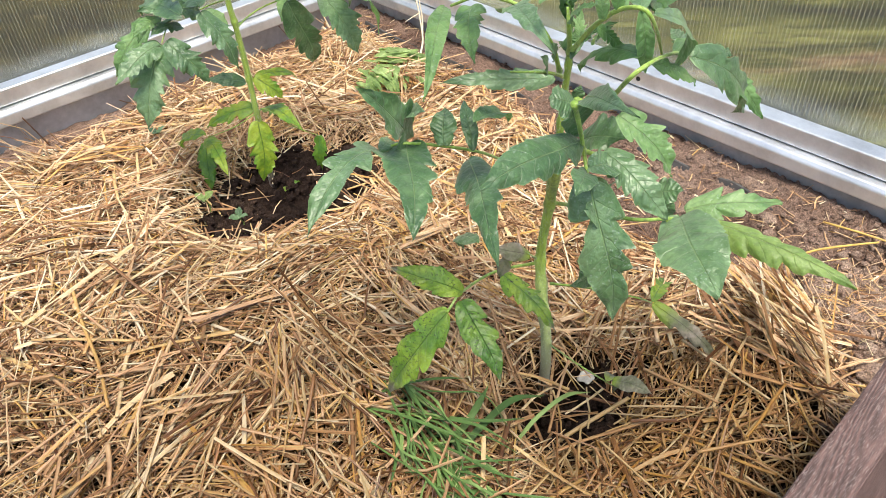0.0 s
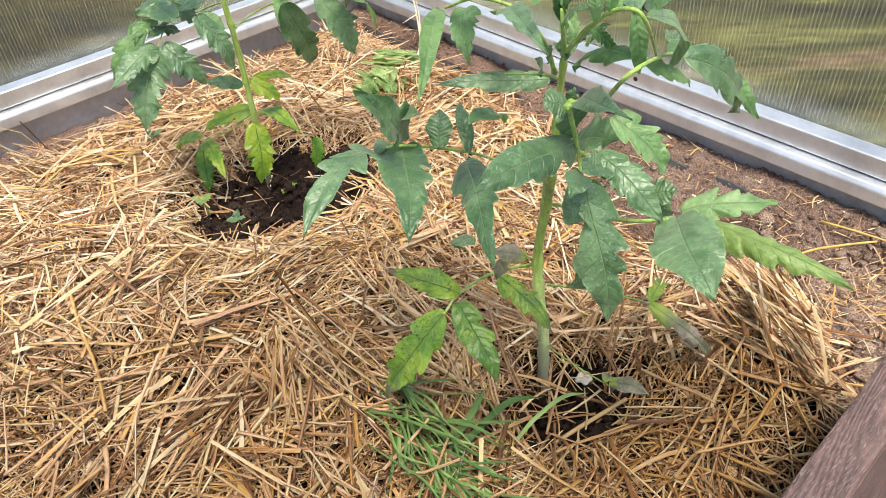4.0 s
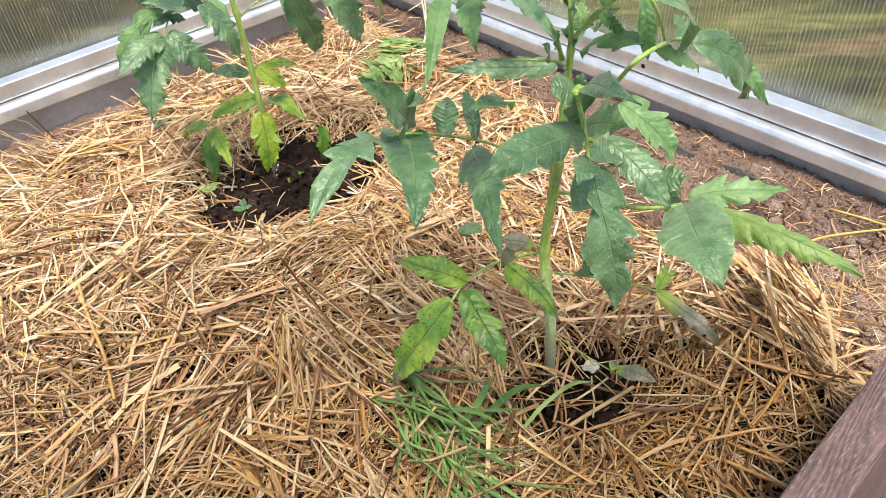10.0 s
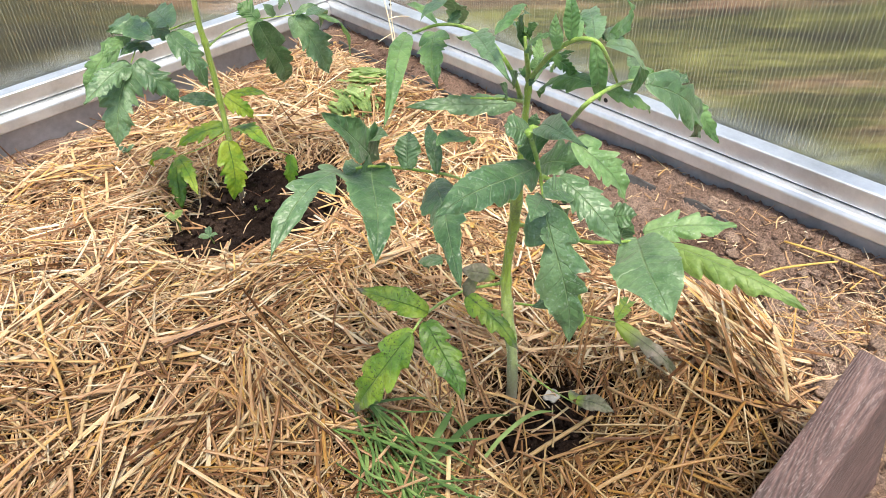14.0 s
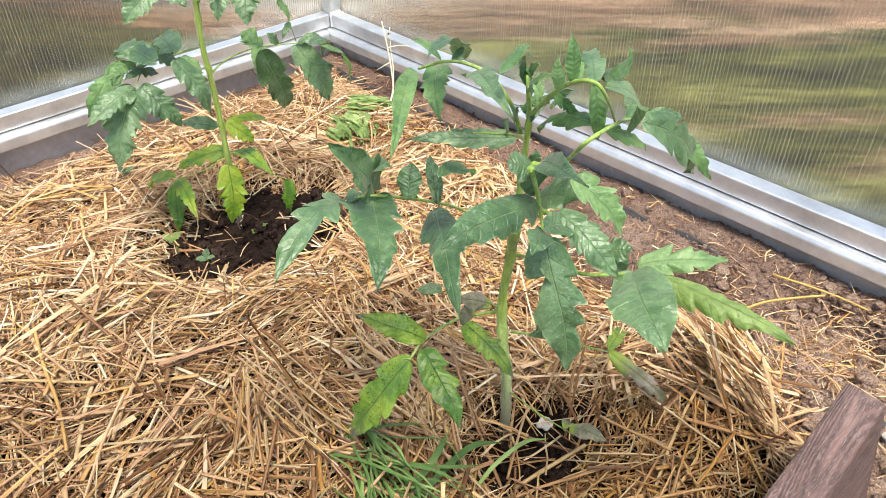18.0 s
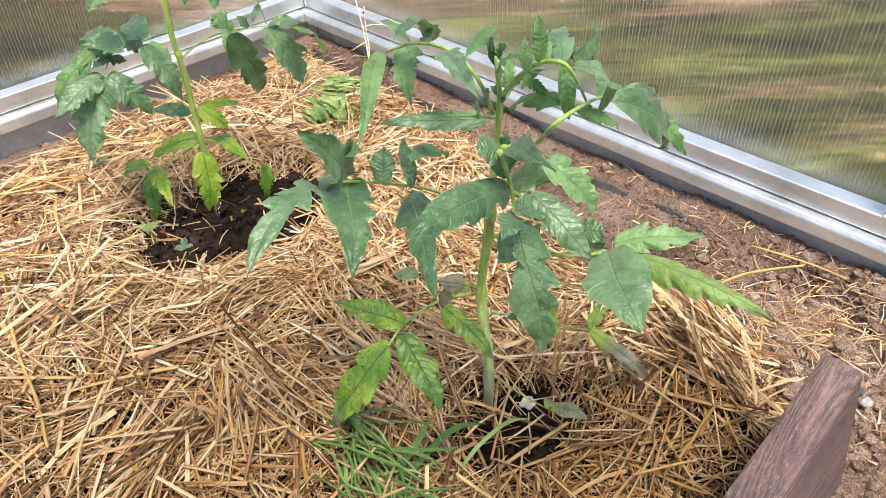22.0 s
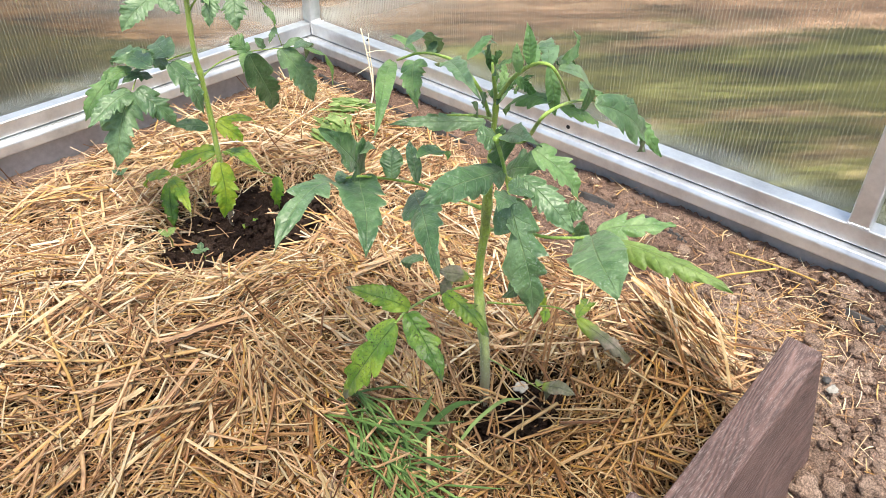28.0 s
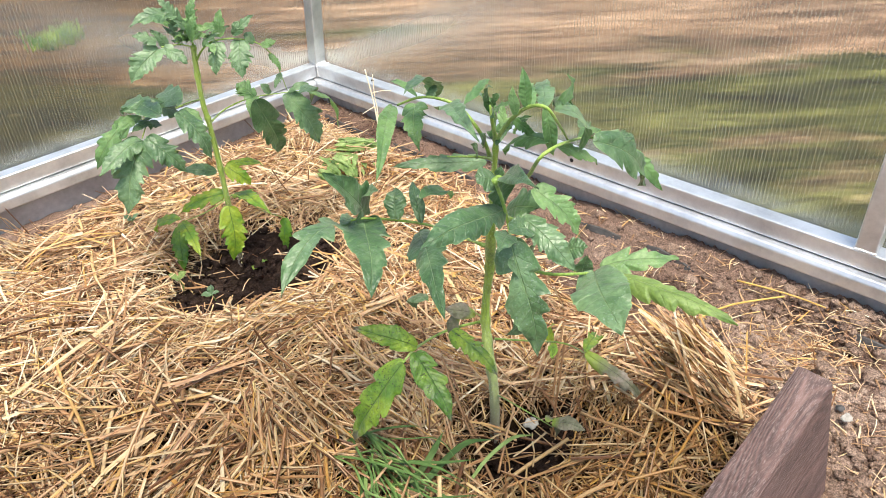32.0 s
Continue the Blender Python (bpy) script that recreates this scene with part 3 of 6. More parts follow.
EDGE_X = (-0.27, -0.235, -0.195, -0.185, -0.205, -0.15, -0.085, -0.060, -0.060, -0.070, -0.09)
PITS = ((-0.424, -0.408, 0.114, 0.088), (-0.426, -0.866, 0.055, 0.038), (-0.875, -0.47, 0.06, 0.045))


def straw_edge(y):
    return float(np.interp(y, EDGE_Y, EDGE_X))


def side_edge(x):
    """Where the mulch ends before the long wall."""
    return float(np.interp(x, (-1.25, -0.66, -0.55, -0.48, -0.36, -0.23, -0.05), (-0.088, -0.088, -0.080, -0.062, -0.054, -0.064, -0.030)))


def straw_h(x, y):
    """Height of the mulch's top."""
    h = -0.058
    h += 0.062 * math.exp(-((x + 0.62) / 0.17) ** 2 - ((y + 0.74) / 0.24) ** 2)
    h += 0.030 * math.exp(-((x + 0.80) / 0.25) ** 2 - ((y + 0.42) / 0.22) ** 2)
    h += 0.048 * math.exp(-((x + 0.265) / 0.07) ** 2 - ((y + 0.945) / 0.06) ** 2)
    h += 0.020 * math.exp(-((x + 0.42) / 0.13) ** 2 - ((y + 0.60) / 0.09) ** 2)
    h -= 0.022 * math.exp(-((x + 0.536) / 0.050) ** 2 - ((y + 0.845) / 0.055) ** 2)
    p = Vector((x, y, 0))
    h += 0.010 * noise.noise(p * 11 + Vector((3, 7, 1))) + 0.008 * noise.noise(p * 27) + 0.004 * noise.noise(p * 60)
    fall = smooth01((straw_edge(y) - x + 0.02) / 0.09) * smooth01((side_edge(x) + 0.014 - y) / 0.06)
    h = -0.083 + (h + 0.083) * fall
    for cx, cy, a, b in PITS:
        q = math.hypot((x - cx) / a, (y - cy) / b)
        h -= (h + 0.10) * (1 - smooth01((q - 0.75) / 0.7))
    return h


# dark sheet added under the straw to stand in for shade in its gaps
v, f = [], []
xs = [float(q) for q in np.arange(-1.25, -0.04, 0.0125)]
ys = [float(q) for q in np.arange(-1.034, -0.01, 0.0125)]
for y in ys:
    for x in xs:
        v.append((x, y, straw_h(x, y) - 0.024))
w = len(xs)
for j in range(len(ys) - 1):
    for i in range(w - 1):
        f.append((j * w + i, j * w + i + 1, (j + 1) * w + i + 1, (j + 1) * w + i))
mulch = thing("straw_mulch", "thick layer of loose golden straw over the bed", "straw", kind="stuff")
mesh_from("gap_sheet", v, f, GAP_DARK, mulch, True)


def stalk(p, yaw, pitch, length, width, thick, bend, rng, seg=3):
    """Vertices of one flattened, bent straw, now and then broken at a joint; four corners in each ring."""
    d = np.array((math.cos(yaw) * math.cos(pitch), math.sin(yaw) * math.cos(pitch), math.sin(pitch)))
    s = np.array((-math.sin(yaw), math.cos(yaw), 0.0))
    roll = rng.uniform(-0.9, 0.9)
    u = np.cross(d, s)
    s, u = s * math.cos(roll) + u * math.sin(roll), u * math.cos(roll) - s * math.sin(roll)
    kink = rng.gauss(0, 0.30) if rng.random() < 0.22 else 0.0
    joint = rng.uniform(-0.2, 0.2)
    out = []
    for k in range(seg + 1):
        t = k / seg - 0.5
        c = np.array(p) + d * (t * length) + s * (bend * length * (0.25 - t * t)) + np.array((0, 0, -abs(bend) * 0.5 * length * t * t))
        if t > joint:
            c = c + (s * kink - u * abs(kink) * 0.3) * ((t - joint) * length)
        w = width * (1 - 0.25 * (t + 0.5))
        for a, b in ((-1, 0), (0, 1), (1, 0), (0, -1)):
            out.append(tuple(c + s * (a * w / 2) + u * (b * thick / 2)))
    return out


def stalk_faces(k, seg=3):
    out = []
    for r in range(seg):
        for a in range(4):
            b = (a + 1) % 4
            out.append((k + 4 * r + a, k + 4 * r + b, k + 4 * r + 4 + b, k + 4 * r + 4 + a))
    out.append((k + 3, k + 2, k + 1, k))
    e = k + 4 * seg
    out.append((e, e + 1, e + 2, e + 3))
    return out


def fibre(ob, seed, ring=4, seg=3):
    """Gives a straw mesh its own running coordinate: round the straw, along it, and a shift for each straw."""
    n = len(ob.data.vertices)
    i = np.arange(n)
    k, j = i // (ring * (seg + 1)), i % (ring * (seg + 1))
    shift = np.random.default_rng(seed).uniform(0, 90, int(k.max()) + 1)
    co = np.stack(((j % ring) * 2.2, (j // ring) * 0.8, shift[k]), axis=1)
    ob.data.attributes.new("fibre", "FLOAT_VECTOR", "POINT").data.foreach_set("vector", co.astype(np.float32).ravel())
    return ob


def in_pit(x, y, grow=1.0):
    return any(math.hypot((x - cx) / a, (y - cy) / b) < grow for cx, cy, a, b in PITS)


def scatter_straw(count, seed, lo_len, hi_len, lo_w, hi_w, depth, curl=0.10, sink=0.0):
    rng = random.Random(seed)
    v, f = [], []
    while count:
        x, y = rng.uniform(-1.24, -0.03), rng.uniform(-1.03, -0.02)
        e = straw_edge(y) + rng.gauss(0, 0.022)
        if x > e or y > side_edge(x) + rng.gauss(0, 0.016):
            continue
        if in_pit(x, y, rng.uniform(0.85, 1.2)):
            continue
        length = rng.uniform(lo_len, hi_len) * rng.uniform(0.6, 1.0)
        yaw = rng.uniform(0, 2 * math.pi)
        if rng.random() < 0.15:
            yaw = noise.noise(Vector((x * 5, y * 5, 3))) * 4 + rng.gauss(0, 0.3)
        hx, hy = math.cos(yaw) * length * 0.42, math.sin(yaw) * length * 0.42
        z0, z1 = straw_h(x - hx, y - hy), straw_h(x + hx, y + hy)
        zc = straw_h(x, y)
        pitch = math.atan2(z1 - z0, length * 0.84) * 0.8 + rng.gauss(0, 0.5 if rng.random() < 0.18 else 0.18)
        top = 1 - rng.random() ** 1.1
        z = max(zc, (z0 + z1) / 2 - 0.004) - depth * (1 - top) + 0.003 - sink
        k = len(v)
        v += stalk((x, y, z), yaw, pitch, length, rng.uniform(lo_w, hi_w), rng.uniform(0.0005, 0.0013), rng.gauss(0, curl), rng)
        f += stalk_faces(k)
        count -= 1
    return v, f


def bundle_straw(count, seed):
    """Handfuls of straw that fell together: stalks of one handful lie nearly alike, some handfuls stand up as tufts."""
    rng = random.Random(seed)
    v, f = [], []
    while count:
        x, y = rng.uniform(-1.24, -0.03), rng.uniform(-1.02, -0.03)
        if x > straw_edge(y) - 0.01 or y > side_edge(x) - 0.005 or in_pit(x, y, 1.25):
            continue
        yaw = rng.uniform(0, 2 * math.pi)
        tuft = rng.random() < 0.16
        rise = rng.uniform(0.25, 0.8) if tuft else rng.gauss(0.02, 0.10)
        spread = rng.uniform(0.12, 0.5)
        base = rng.uniform(0.045, 0.115)
        lift = rng.uniform(0.0, 0.011)
        for _ in range(rng.randrange(6, 17)):
            length = base * rng.uniform(0.55, 1.3)
            a = yaw + rng.gauss(0, spread)
            px, py = x + rng.gauss(0, 0.016), y + rng.gauss(0, 0.016)
            if in_pit(px, py, 1.05):
                continue
            hx, hy = math.cos(a) * length * 0.42, math.sin(a) * length * 0.42
            z0, z1, zc = straw_h(px - hx, py - hy), straw_h(px + hx, py + hy), straw_h(px, py)
            up = math.atan2(z1 - z0, length * 0.84) * 0.85 + rise + rng.gauss(0, 0.12)
            z = max(zc, (z0 + z1) / 2 - 0.003) + lift + rng.uniform(-0.008, 0.004)
            if tuft:
                z = zc + 0.42 * length * math.sin(abs(up)) - 0.006
            k = len(v)
            wide = rng.random() < 0.10
            v += stalk((px, py, z), a, up, length, rng.uniform(0.0028, 0.0046) if wide else rng.uniform(0.0011, 0.0028),
                       0.0005 if wide else rng.uniform(0.0009, 0.0018), rng.gauss(0, 0.09), rng)
            f += stalk_faces(k)
        count -= 1
    return v, f


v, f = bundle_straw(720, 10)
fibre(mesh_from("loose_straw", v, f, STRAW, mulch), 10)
# the last, sunken layer takes the straw darkened as gap shade
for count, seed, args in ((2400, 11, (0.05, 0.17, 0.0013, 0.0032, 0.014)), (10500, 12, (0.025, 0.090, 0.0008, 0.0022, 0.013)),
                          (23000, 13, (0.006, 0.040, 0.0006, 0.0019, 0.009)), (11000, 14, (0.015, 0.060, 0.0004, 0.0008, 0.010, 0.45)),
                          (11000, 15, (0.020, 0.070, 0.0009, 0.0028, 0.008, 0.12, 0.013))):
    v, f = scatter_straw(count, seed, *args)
    fibre(mesh_from("loose_straw", v, f, STRAW_GAP if seed == 15 else STRAW, mulch), seed)

# ---- tomato plants ----
def m_leaf(name, dark, mid, light, vein, vein_amt, rough=0.5, specks=0.0, spots=0.0, tipdry=0.0, foot=None, glow=0.36):
    """A leaf blade. The UV map runs across (u, 0.5 at the midrib) and along (v, 0 at the base)."""
    m, nt, b = material(name)
    L = nt.links.new
    uv = nt.nodes.new("ShaderNodeTexCoord").outputs["UV"]
    sep = nt.nodes.new("ShaderNodeSeparateXYZ")
    L(uv, sep.inputs[0])

    def mth(op, a, c=None, clamp=False):
        n = nt.nodes.new("ShaderNodeMath")
        n.operation, n.use_clamp = op, clamp
        for k, q in enumerate((a, c)):
            if q is None:
                continue
            if isinstance(q, (int, float)):
                n.inputs[k].default_value = q
            else:
                L(q, n.inputs[k])
        return n.outputs[0]

    au = mth("ABSOLUTE", mth("SUBTRACT", sep.outputs[0], 0.5))
    mid_line = mth("SUBTRACT", 1.0, mth("MULTIPLY", au, 40.0), True)
    n0 = noise_tex(nt, 70, 3, 0.5)
    ph = mth("SUBTRACT", mth("MULTIPLY", sep.outputs[1], 9.0), mth("MULTIPLY", au, 1.0))
    ph = mth("ADD", ph, mth("MULTIPLY", n0, 0.7))
    tri = mth("ABSOLUTE", mth("SUBTRACT", mth("FRACT", ph), 0.5))
    side = mth("MULTIPLY", mth("SUBTRACT", 1.0, mth("MULTIPLY", tri, 20.0), True), mth("SUBTRACT", 1.0, mth("MULTIPLY", au, 1.5), True))
    vor = nt.nodes.new("ShaderNodeTexVoronoi")
    vor.feature = "DISTANCE_TO_EDGE"
    vor.inputs["Scale"].default_value = 330
    L(nt.nodes.new("ShaderNodeTexCoord").outputs["Object"], vor.inputs["Vector"])
    net = mth("SUBTRACT", 1.0, mth("MULTIPLY", vor.outputs["Distance"], 5.0), True)
    veins = mth("MAXIMUM", mid_line, mth("MULTIPLY", side, 0.42))
    veins = mth("MAXIMUM", veins, mth("MULTIPLY", net, 0.08))
    n1 = noise_tex(nt, 45, 4, 0.6)
    n2 = noise_tex(nt, 300, 4, 0.65)
    rnd = nt.nodes.new("ShaderNodeObjectInfo").outputs["Random"]
    f = mth("ADD", mth("MULTIPLY", n1, 1.0), mth("MULTIPLY", mth("SUBTRACT", rnd, 0.35), 0.26))
    c = ramp(nt, f, [(0.34, dark), (0.52, mid), (0.72, light)])
    c = mix(nt, mth("MULTIPLY", veins, vein_amt), c, vein)
    c = mix(nt, 0.35, c, ramp(nt, n2, [(0.3, (0.25, 0.25, 0.25)), (0.7, (0.75, 0.75, 0.75))]), "OVERLAY")
    rim = ramp(nt, mth("ADD", au, mth("MULTIPLY", mth("SUBTRACT", n0, 0.5), 0.04)), [(0.468, (0, 0, 0)), (0.495, (0.55, 0.55, 0.55))])
    c = mix(nt, rim, c, vein)
    if specks:
        s = mth("MULTIPLY", ramp(nt, noise_tex(nt, 640, 2, 0.5), [(0.60, (0, 0, 0)), (0.68, (1, 1, 1))]),
                ramp(nt, noise_tex(nt, 40, 3, 0.5), [(0.44, (0.1, 0.1, 0.1)), (0.62, (1, 1, 1))]))
        c = mix(nt, mth("MULTIPLY", s, specks), c, (0.50, 0.58, 0.55))
    if spots:
        near_rib = ramp(nt, mth("ADD", au, mth("MULTIPLY", mth("SUBTRACT", n1, 0.5), 0.9)), [(0.04, (0.5, 0.5, 0.5)), (0.26, (0, 0, 0))])
        c = mix(nt, mth("MULTIPLY", near_rib, spots), c, (0.060, 0.165, 0.026))
        s = mth("MULTIPLY", ramp(nt, noise_tex(nt, 560, 3, 0.6), [(0.57, (0, 0, 0)), (0.64, (1, 1, 1))]),
                ramp(nt, noise_tex(nt, 55, 3, 0.5), [(0.40, (0.2, 0.2, 0.2)), (0.56, (1, 1, 1))]))
        c = mix(nt, mth("MULTIPLY", s, spots), c, (0.035, 0.045, 0.02))
    if tipdry:
        s = ramp(nt, mth("ADD", sep.outputs[1], mth("MULTIPLY", mth("SUBTRACT", n1, 0.5), 0.5)), [(0.86, (0, 0, 0)), (0.97, (1, 1, 1))])
        c = mix(nt, mth("MULTIPLY", s, tipdry), c, (0.17, 0.14, 0.12))
    if foot:
        s = ramp(nt, mth("ADD", sep.outputs[1], mth("MULTIPLY", mth("SUBTRACT", n0, 0.5), 0.5)), [(0.02, (1, 1, 1)), (0.26, (0, 0, 0))])
        c = mix(nt, s, c, foot)
    L(c, b.inputs["Base Color"])
    b.inputs["Roughness"].default_value = rough
    b.inputs["Specular IOR Level"].default_value = 0.80
    b.inputs["Sheen Weight"].default_value = 0.14
    b.inputs["Sheen Roughness"].default_value = 0.45
    h = mth("ADD", mth("MULTIPLY", veins, -0.5), mth("ADD", mth("MULTIPLY", noise_tex(nt, 150, 3, 0.5), 0.8), mth("MULTIPLY", tri, 0.25)))
    bump(nt, b, h, 0.7, 0.003)
    tr = nt.nodes.new("ShaderNodeBsdfTranslucent")
    hs = node(nt, "ShaderNodeHueSaturation", Saturation=1.15, Value=1.5)
    L(c, hs.inputs["Color"])
    L(hs.outputs[0], tr.inputs[0])
    ms = nt.nodes.new("ShaderNodeMixShader")
    ms.inputs[0].default_value = glow
    L(b.outputs[0], ms.inputs[1])
    L(tr.outputs[0], ms.inputs[2])
    L(ms.outputs[0], nt.nodes["Material Output"].inputs[0])
    return m


LEAF = m_leaf("leaf_green", (0.036, 0.096, 0.032), (0.074, 0.158, 0.055), (0.160, 0.268, 0.120), (0.24, 0.37, 0.16), 0.75, 0.40, 0.3, glow=0.18)
LEAF_BACK = m_leaf("leaf_shaded_green", (0.060, 0.150, 0.040), (0.115, 0.235, 0.065), (0.19, 0.33, 0.105), (0.28, 0.42, 0.16), 0.5, 0.5, 0.3, glow=0.30)
LEAF_PALE = m_leaf("leaf_pale_green", (0.085, 0.195, 0.055), (0.155, 0.295, 0.095), (0.25, 0.40, 0.155), (0.32, 0.46, 0.20), 0.4, 0.5, 0.3, glow=0.30)
LEAF_YELLOW = m_leaf("leaf_yellowing", (0.075, 0.200, 0.018), (0.15, 0.30, 0.022), (0.30, 0.40, 0.03), (0.040, 0.13, 0.018), 0.85, 0.5, 0.1, 0.25)
LEAF_SPOT = m_leaf("leaf_spotted", (0.055, 0.145, 0.013), (0.125, 0.245, 0.020), (0.24, 0.36, 0.035), (0.06, 0.15, 0.02), 0.8, 0.45, 0.15, 0.9, 0.85)
LEAF_LIME = m_leaf("leaf_underside_lime", (0.15, 0.255, 0.055), (0.25, 0.375, 0.095), (0.38, 0.50, 0.18), (0.34, 0.46, 0.15), 0.5, 0.5, 0.1)
LEAF_WILT = m_leaf("leaf_wilted_pale", (0.12, 0.215, 0.045), (0.25, 0.37, 0.10), (0.44, 0.56, 0.22), (0.50, 0.58, 0.28), 0.4, 0.55)
LEAF_DEAD = m_leaf("leaf_withered", (0.10, 0.105, 0.055), (0.20, 0.20, 0.125), (0.33, 0.29, 0.24), (0.11, 0.075, 0.085), 0.7, 0.7, 0.0, 0.3, 0.6, (0.28, 0.38, 0.06))


def m_stem(name, a, c, d, low=None, z0=0.0, z1=0.1):
    """Hairy green stem; low: the colour of its woody foot, below z0, fading out by z1."""
    m, nt, b = material(name)
    n1 = noise_tex(nt, 60, 4, 0.6, stretch=(1, 1, 0.15))
    n2 = noise_tex(nt, 700, 3, 0.6)
    n3 = noise_tex(nt, 330, 4, 0.65, stretch=(1, 1, 0.06))
    col = ramp(nt, n1, [(0.3, a), (0.5, c), (0.7, d)])
    col = mix(nt, 0.55, col, ramp(nt, n3, [(0.34, (0.2, 0.21, 0.2)), (0.5, (0.54, 0.54, 0.53)), (0.66, (0.82, 0.82, 0.80))]), "OVERLAY")
    if low:
        sep = nt.nodes.new("ShaderNodeSeparateXYZ")
        nt.links.new(nt.nodes.new("ShaderNodeTexCoord").outputs["Object"], sep.inputs[0])
        r = nt.nodes.new("ShaderNodeMapRange")
        r.inputs[1].default_value, r.inputs[2].default_value = z0, z1
        nt.links.new(sep.outputs[2], r.inputs[0])
        foot = ramp(nt, n1, [(0.3, tuple(q * 0.7 for q in low)), (0.6, low), (0.8, tuple(q * 1.4 for q in low))])
        col = mix(nt, r.outputs[0], foot, col)
    col = mix(nt, ramp(nt, n2, [(0.58, (0, 0, 0)), (0.7, (0.5, 0.5, 0.5))]), col, (0.55, 0.60, 0.45))
    nt.links.new(col, b.inputs["Base Color"])
    b.inputs["Roughness"].default_value = 0.55
    b.inputs["Sheen Weight"].default_value = 0.15
    bump(nt, b, n2, 0.5, 0.001)
    return m


STALK = m_stem("stalk_green", (0.16, 0.275, 0.035), (0.25, 0.385, 0.06), (0.36, 0.50, 0.11))
STEM = m_stem("stem_green", (0.19, 0.29, 0.035), (0.31, 0.43, 0.060), (0.43, 0.55, 0.11), (0.40, 0.38, 0.30), -0.085, 0.050)


STEM_DARK = m_stem("stem_green_brown_foot", (0.18, 0.28, 0.040), (0.29, 0.41, 0.065), (0.41, 0.53, 0.12), (0.13, 0.095, 0.08), -0.075, 0.035)
HAIR = m_plain("stem_hair", (0.62, 0.66, 0.54), 0.5)


def curve_points(pts, per=6):
    """Catmull-Rom through the points."""
    p = [Vector(q) for q in pts]
    p = [p[0] * 2 - p[1]] + p + [p[-1] * 2 - p[-2]]
    out = []
    for i in range(1, len(p) - 2):
        for k in range(per):
            t = k / per
            a, b, c, d = p[i - 1], p[i], p[i + 1], p[i + 2]
            out.append(0.5 * (2 * b + (c - a) * t + (2 * a - 5 * b + 4 * c - d) * t * t + (3 * b - a - 3 * c + d) * t ** 3))
    out.append(p[-2])
    return out


def tube(pts, r0, r1, sides=10, wob=0.06, swell=(), seed=1, per=6, ribs=0.0):
    c = curve_points(pts, per)
    bm = bmesh.new()
    rings = []
    n = len(c)
    side = Vector((1, 0, 0))
    for i, q in enumerate(c):
        d = (c[min(i + 1, n - 1)] - c[max(i - 1, 0)]).normalized()
        side = (side - d * side.dot(d)).normalized() if abs(side.dot(d)) < 0.98 else d.orthogonal().normalized()
        u = d.cross(side)
        t = i / (n - 1)
        r = r0 + (r1 - r0) * t
        for s, amt, width in swell:
            r *= 1 + amt * math.exp(-((t - s) / width) ** 2)
        ring = []
        for k in range(sides):
            a = 2 * math.pi * k / sides
            rr = r * (1 + wob * noise.noise(Vector((math.cos(a) * 1.5, math.sin(a) * 1.5, t * 14 + seed))) + ribs * math.cos(5 * a + 3 * t))
            ring.append(bm.verts.new(q + side * (math.cos(a) * rr) + u * (math.sin(a) * rr)))
        rings.append(ring)
    for i in range(n - 1):
        for k in range(sides):
            j = (k + 1) % sides
            bm.faces.new((rings[i][k], rings[i][j], rings[i + 1][j], rings[i + 1][k]))
    bm.faces.new(rings[0][::-1])
    bm.faces.new(rings[-1])
    return bm


def main_stem(parent, pts, r0, r1, mat, label, nodes=(0.0, 0.22, 0.42, 0.60, 0.8, 0.97), thick=2.0):
    """The stem, woody at the foot, with swollen nodes."""
    part("stem", tube(pts, r0, r1, 22, 0.15, tuple((q, 0.30, 0.012) for q in nodes) + ((thick, 0.42, 0.085),), 5, 16, 0.045), mat, parent, label, True)
    # short pale hairs that stand off the stem all round
    rng = random.Random(71)
    c = curve_points(pts, 8)
    v, f = [], []
    for _ in range(1500):
        i = rng.randrange(len(c) - 1)
        t = rng.random()
        d = (c[i + 1] - c[i]).normalized()
        side = d.orthogonal().normalized()
        a = rng.uniform(0, 2 * math.pi)
        out = side * math.cos(a) + d.cross(side) * math.sin(a)
        r = r0 + (r1 - r0) * (i + t) / (len(c) - 1)
        p = c[i].lerp(c[i + 1], t) + out * (r * 0.96)
        tip = p + (out + Vector([rng.gauss(0, 0.35) for _ in range(3)])) * rng.uniform(0.0009, 0.0021)
        w = out.cross(d) * 0.00009
        k = len(v)
        v += [tuple(p + w), tuple(p - w), tuple(p + d * 0.00016), tuple(tip)]
        f += [(k, k + 1, k + 3), (k + 1, k + 2, k + 3), (k + 2, k, k + 3)]
    mesh_from("hairs", v, f, HAIR, parent)


def petiole(parent, pts, r0, r1, mat):
    return part("leaf_stalk", tube(pts, r0 * 0.82, r1 * 0.82, 8, 0.10, ((0.0, 0.45, 0.022),), len(pts), 5), mat, parent, "", True)


# blades turn their upper side towards this point, the camera's position
VIEW_POINT = Vector((-0.77, -1.12, 0.45))


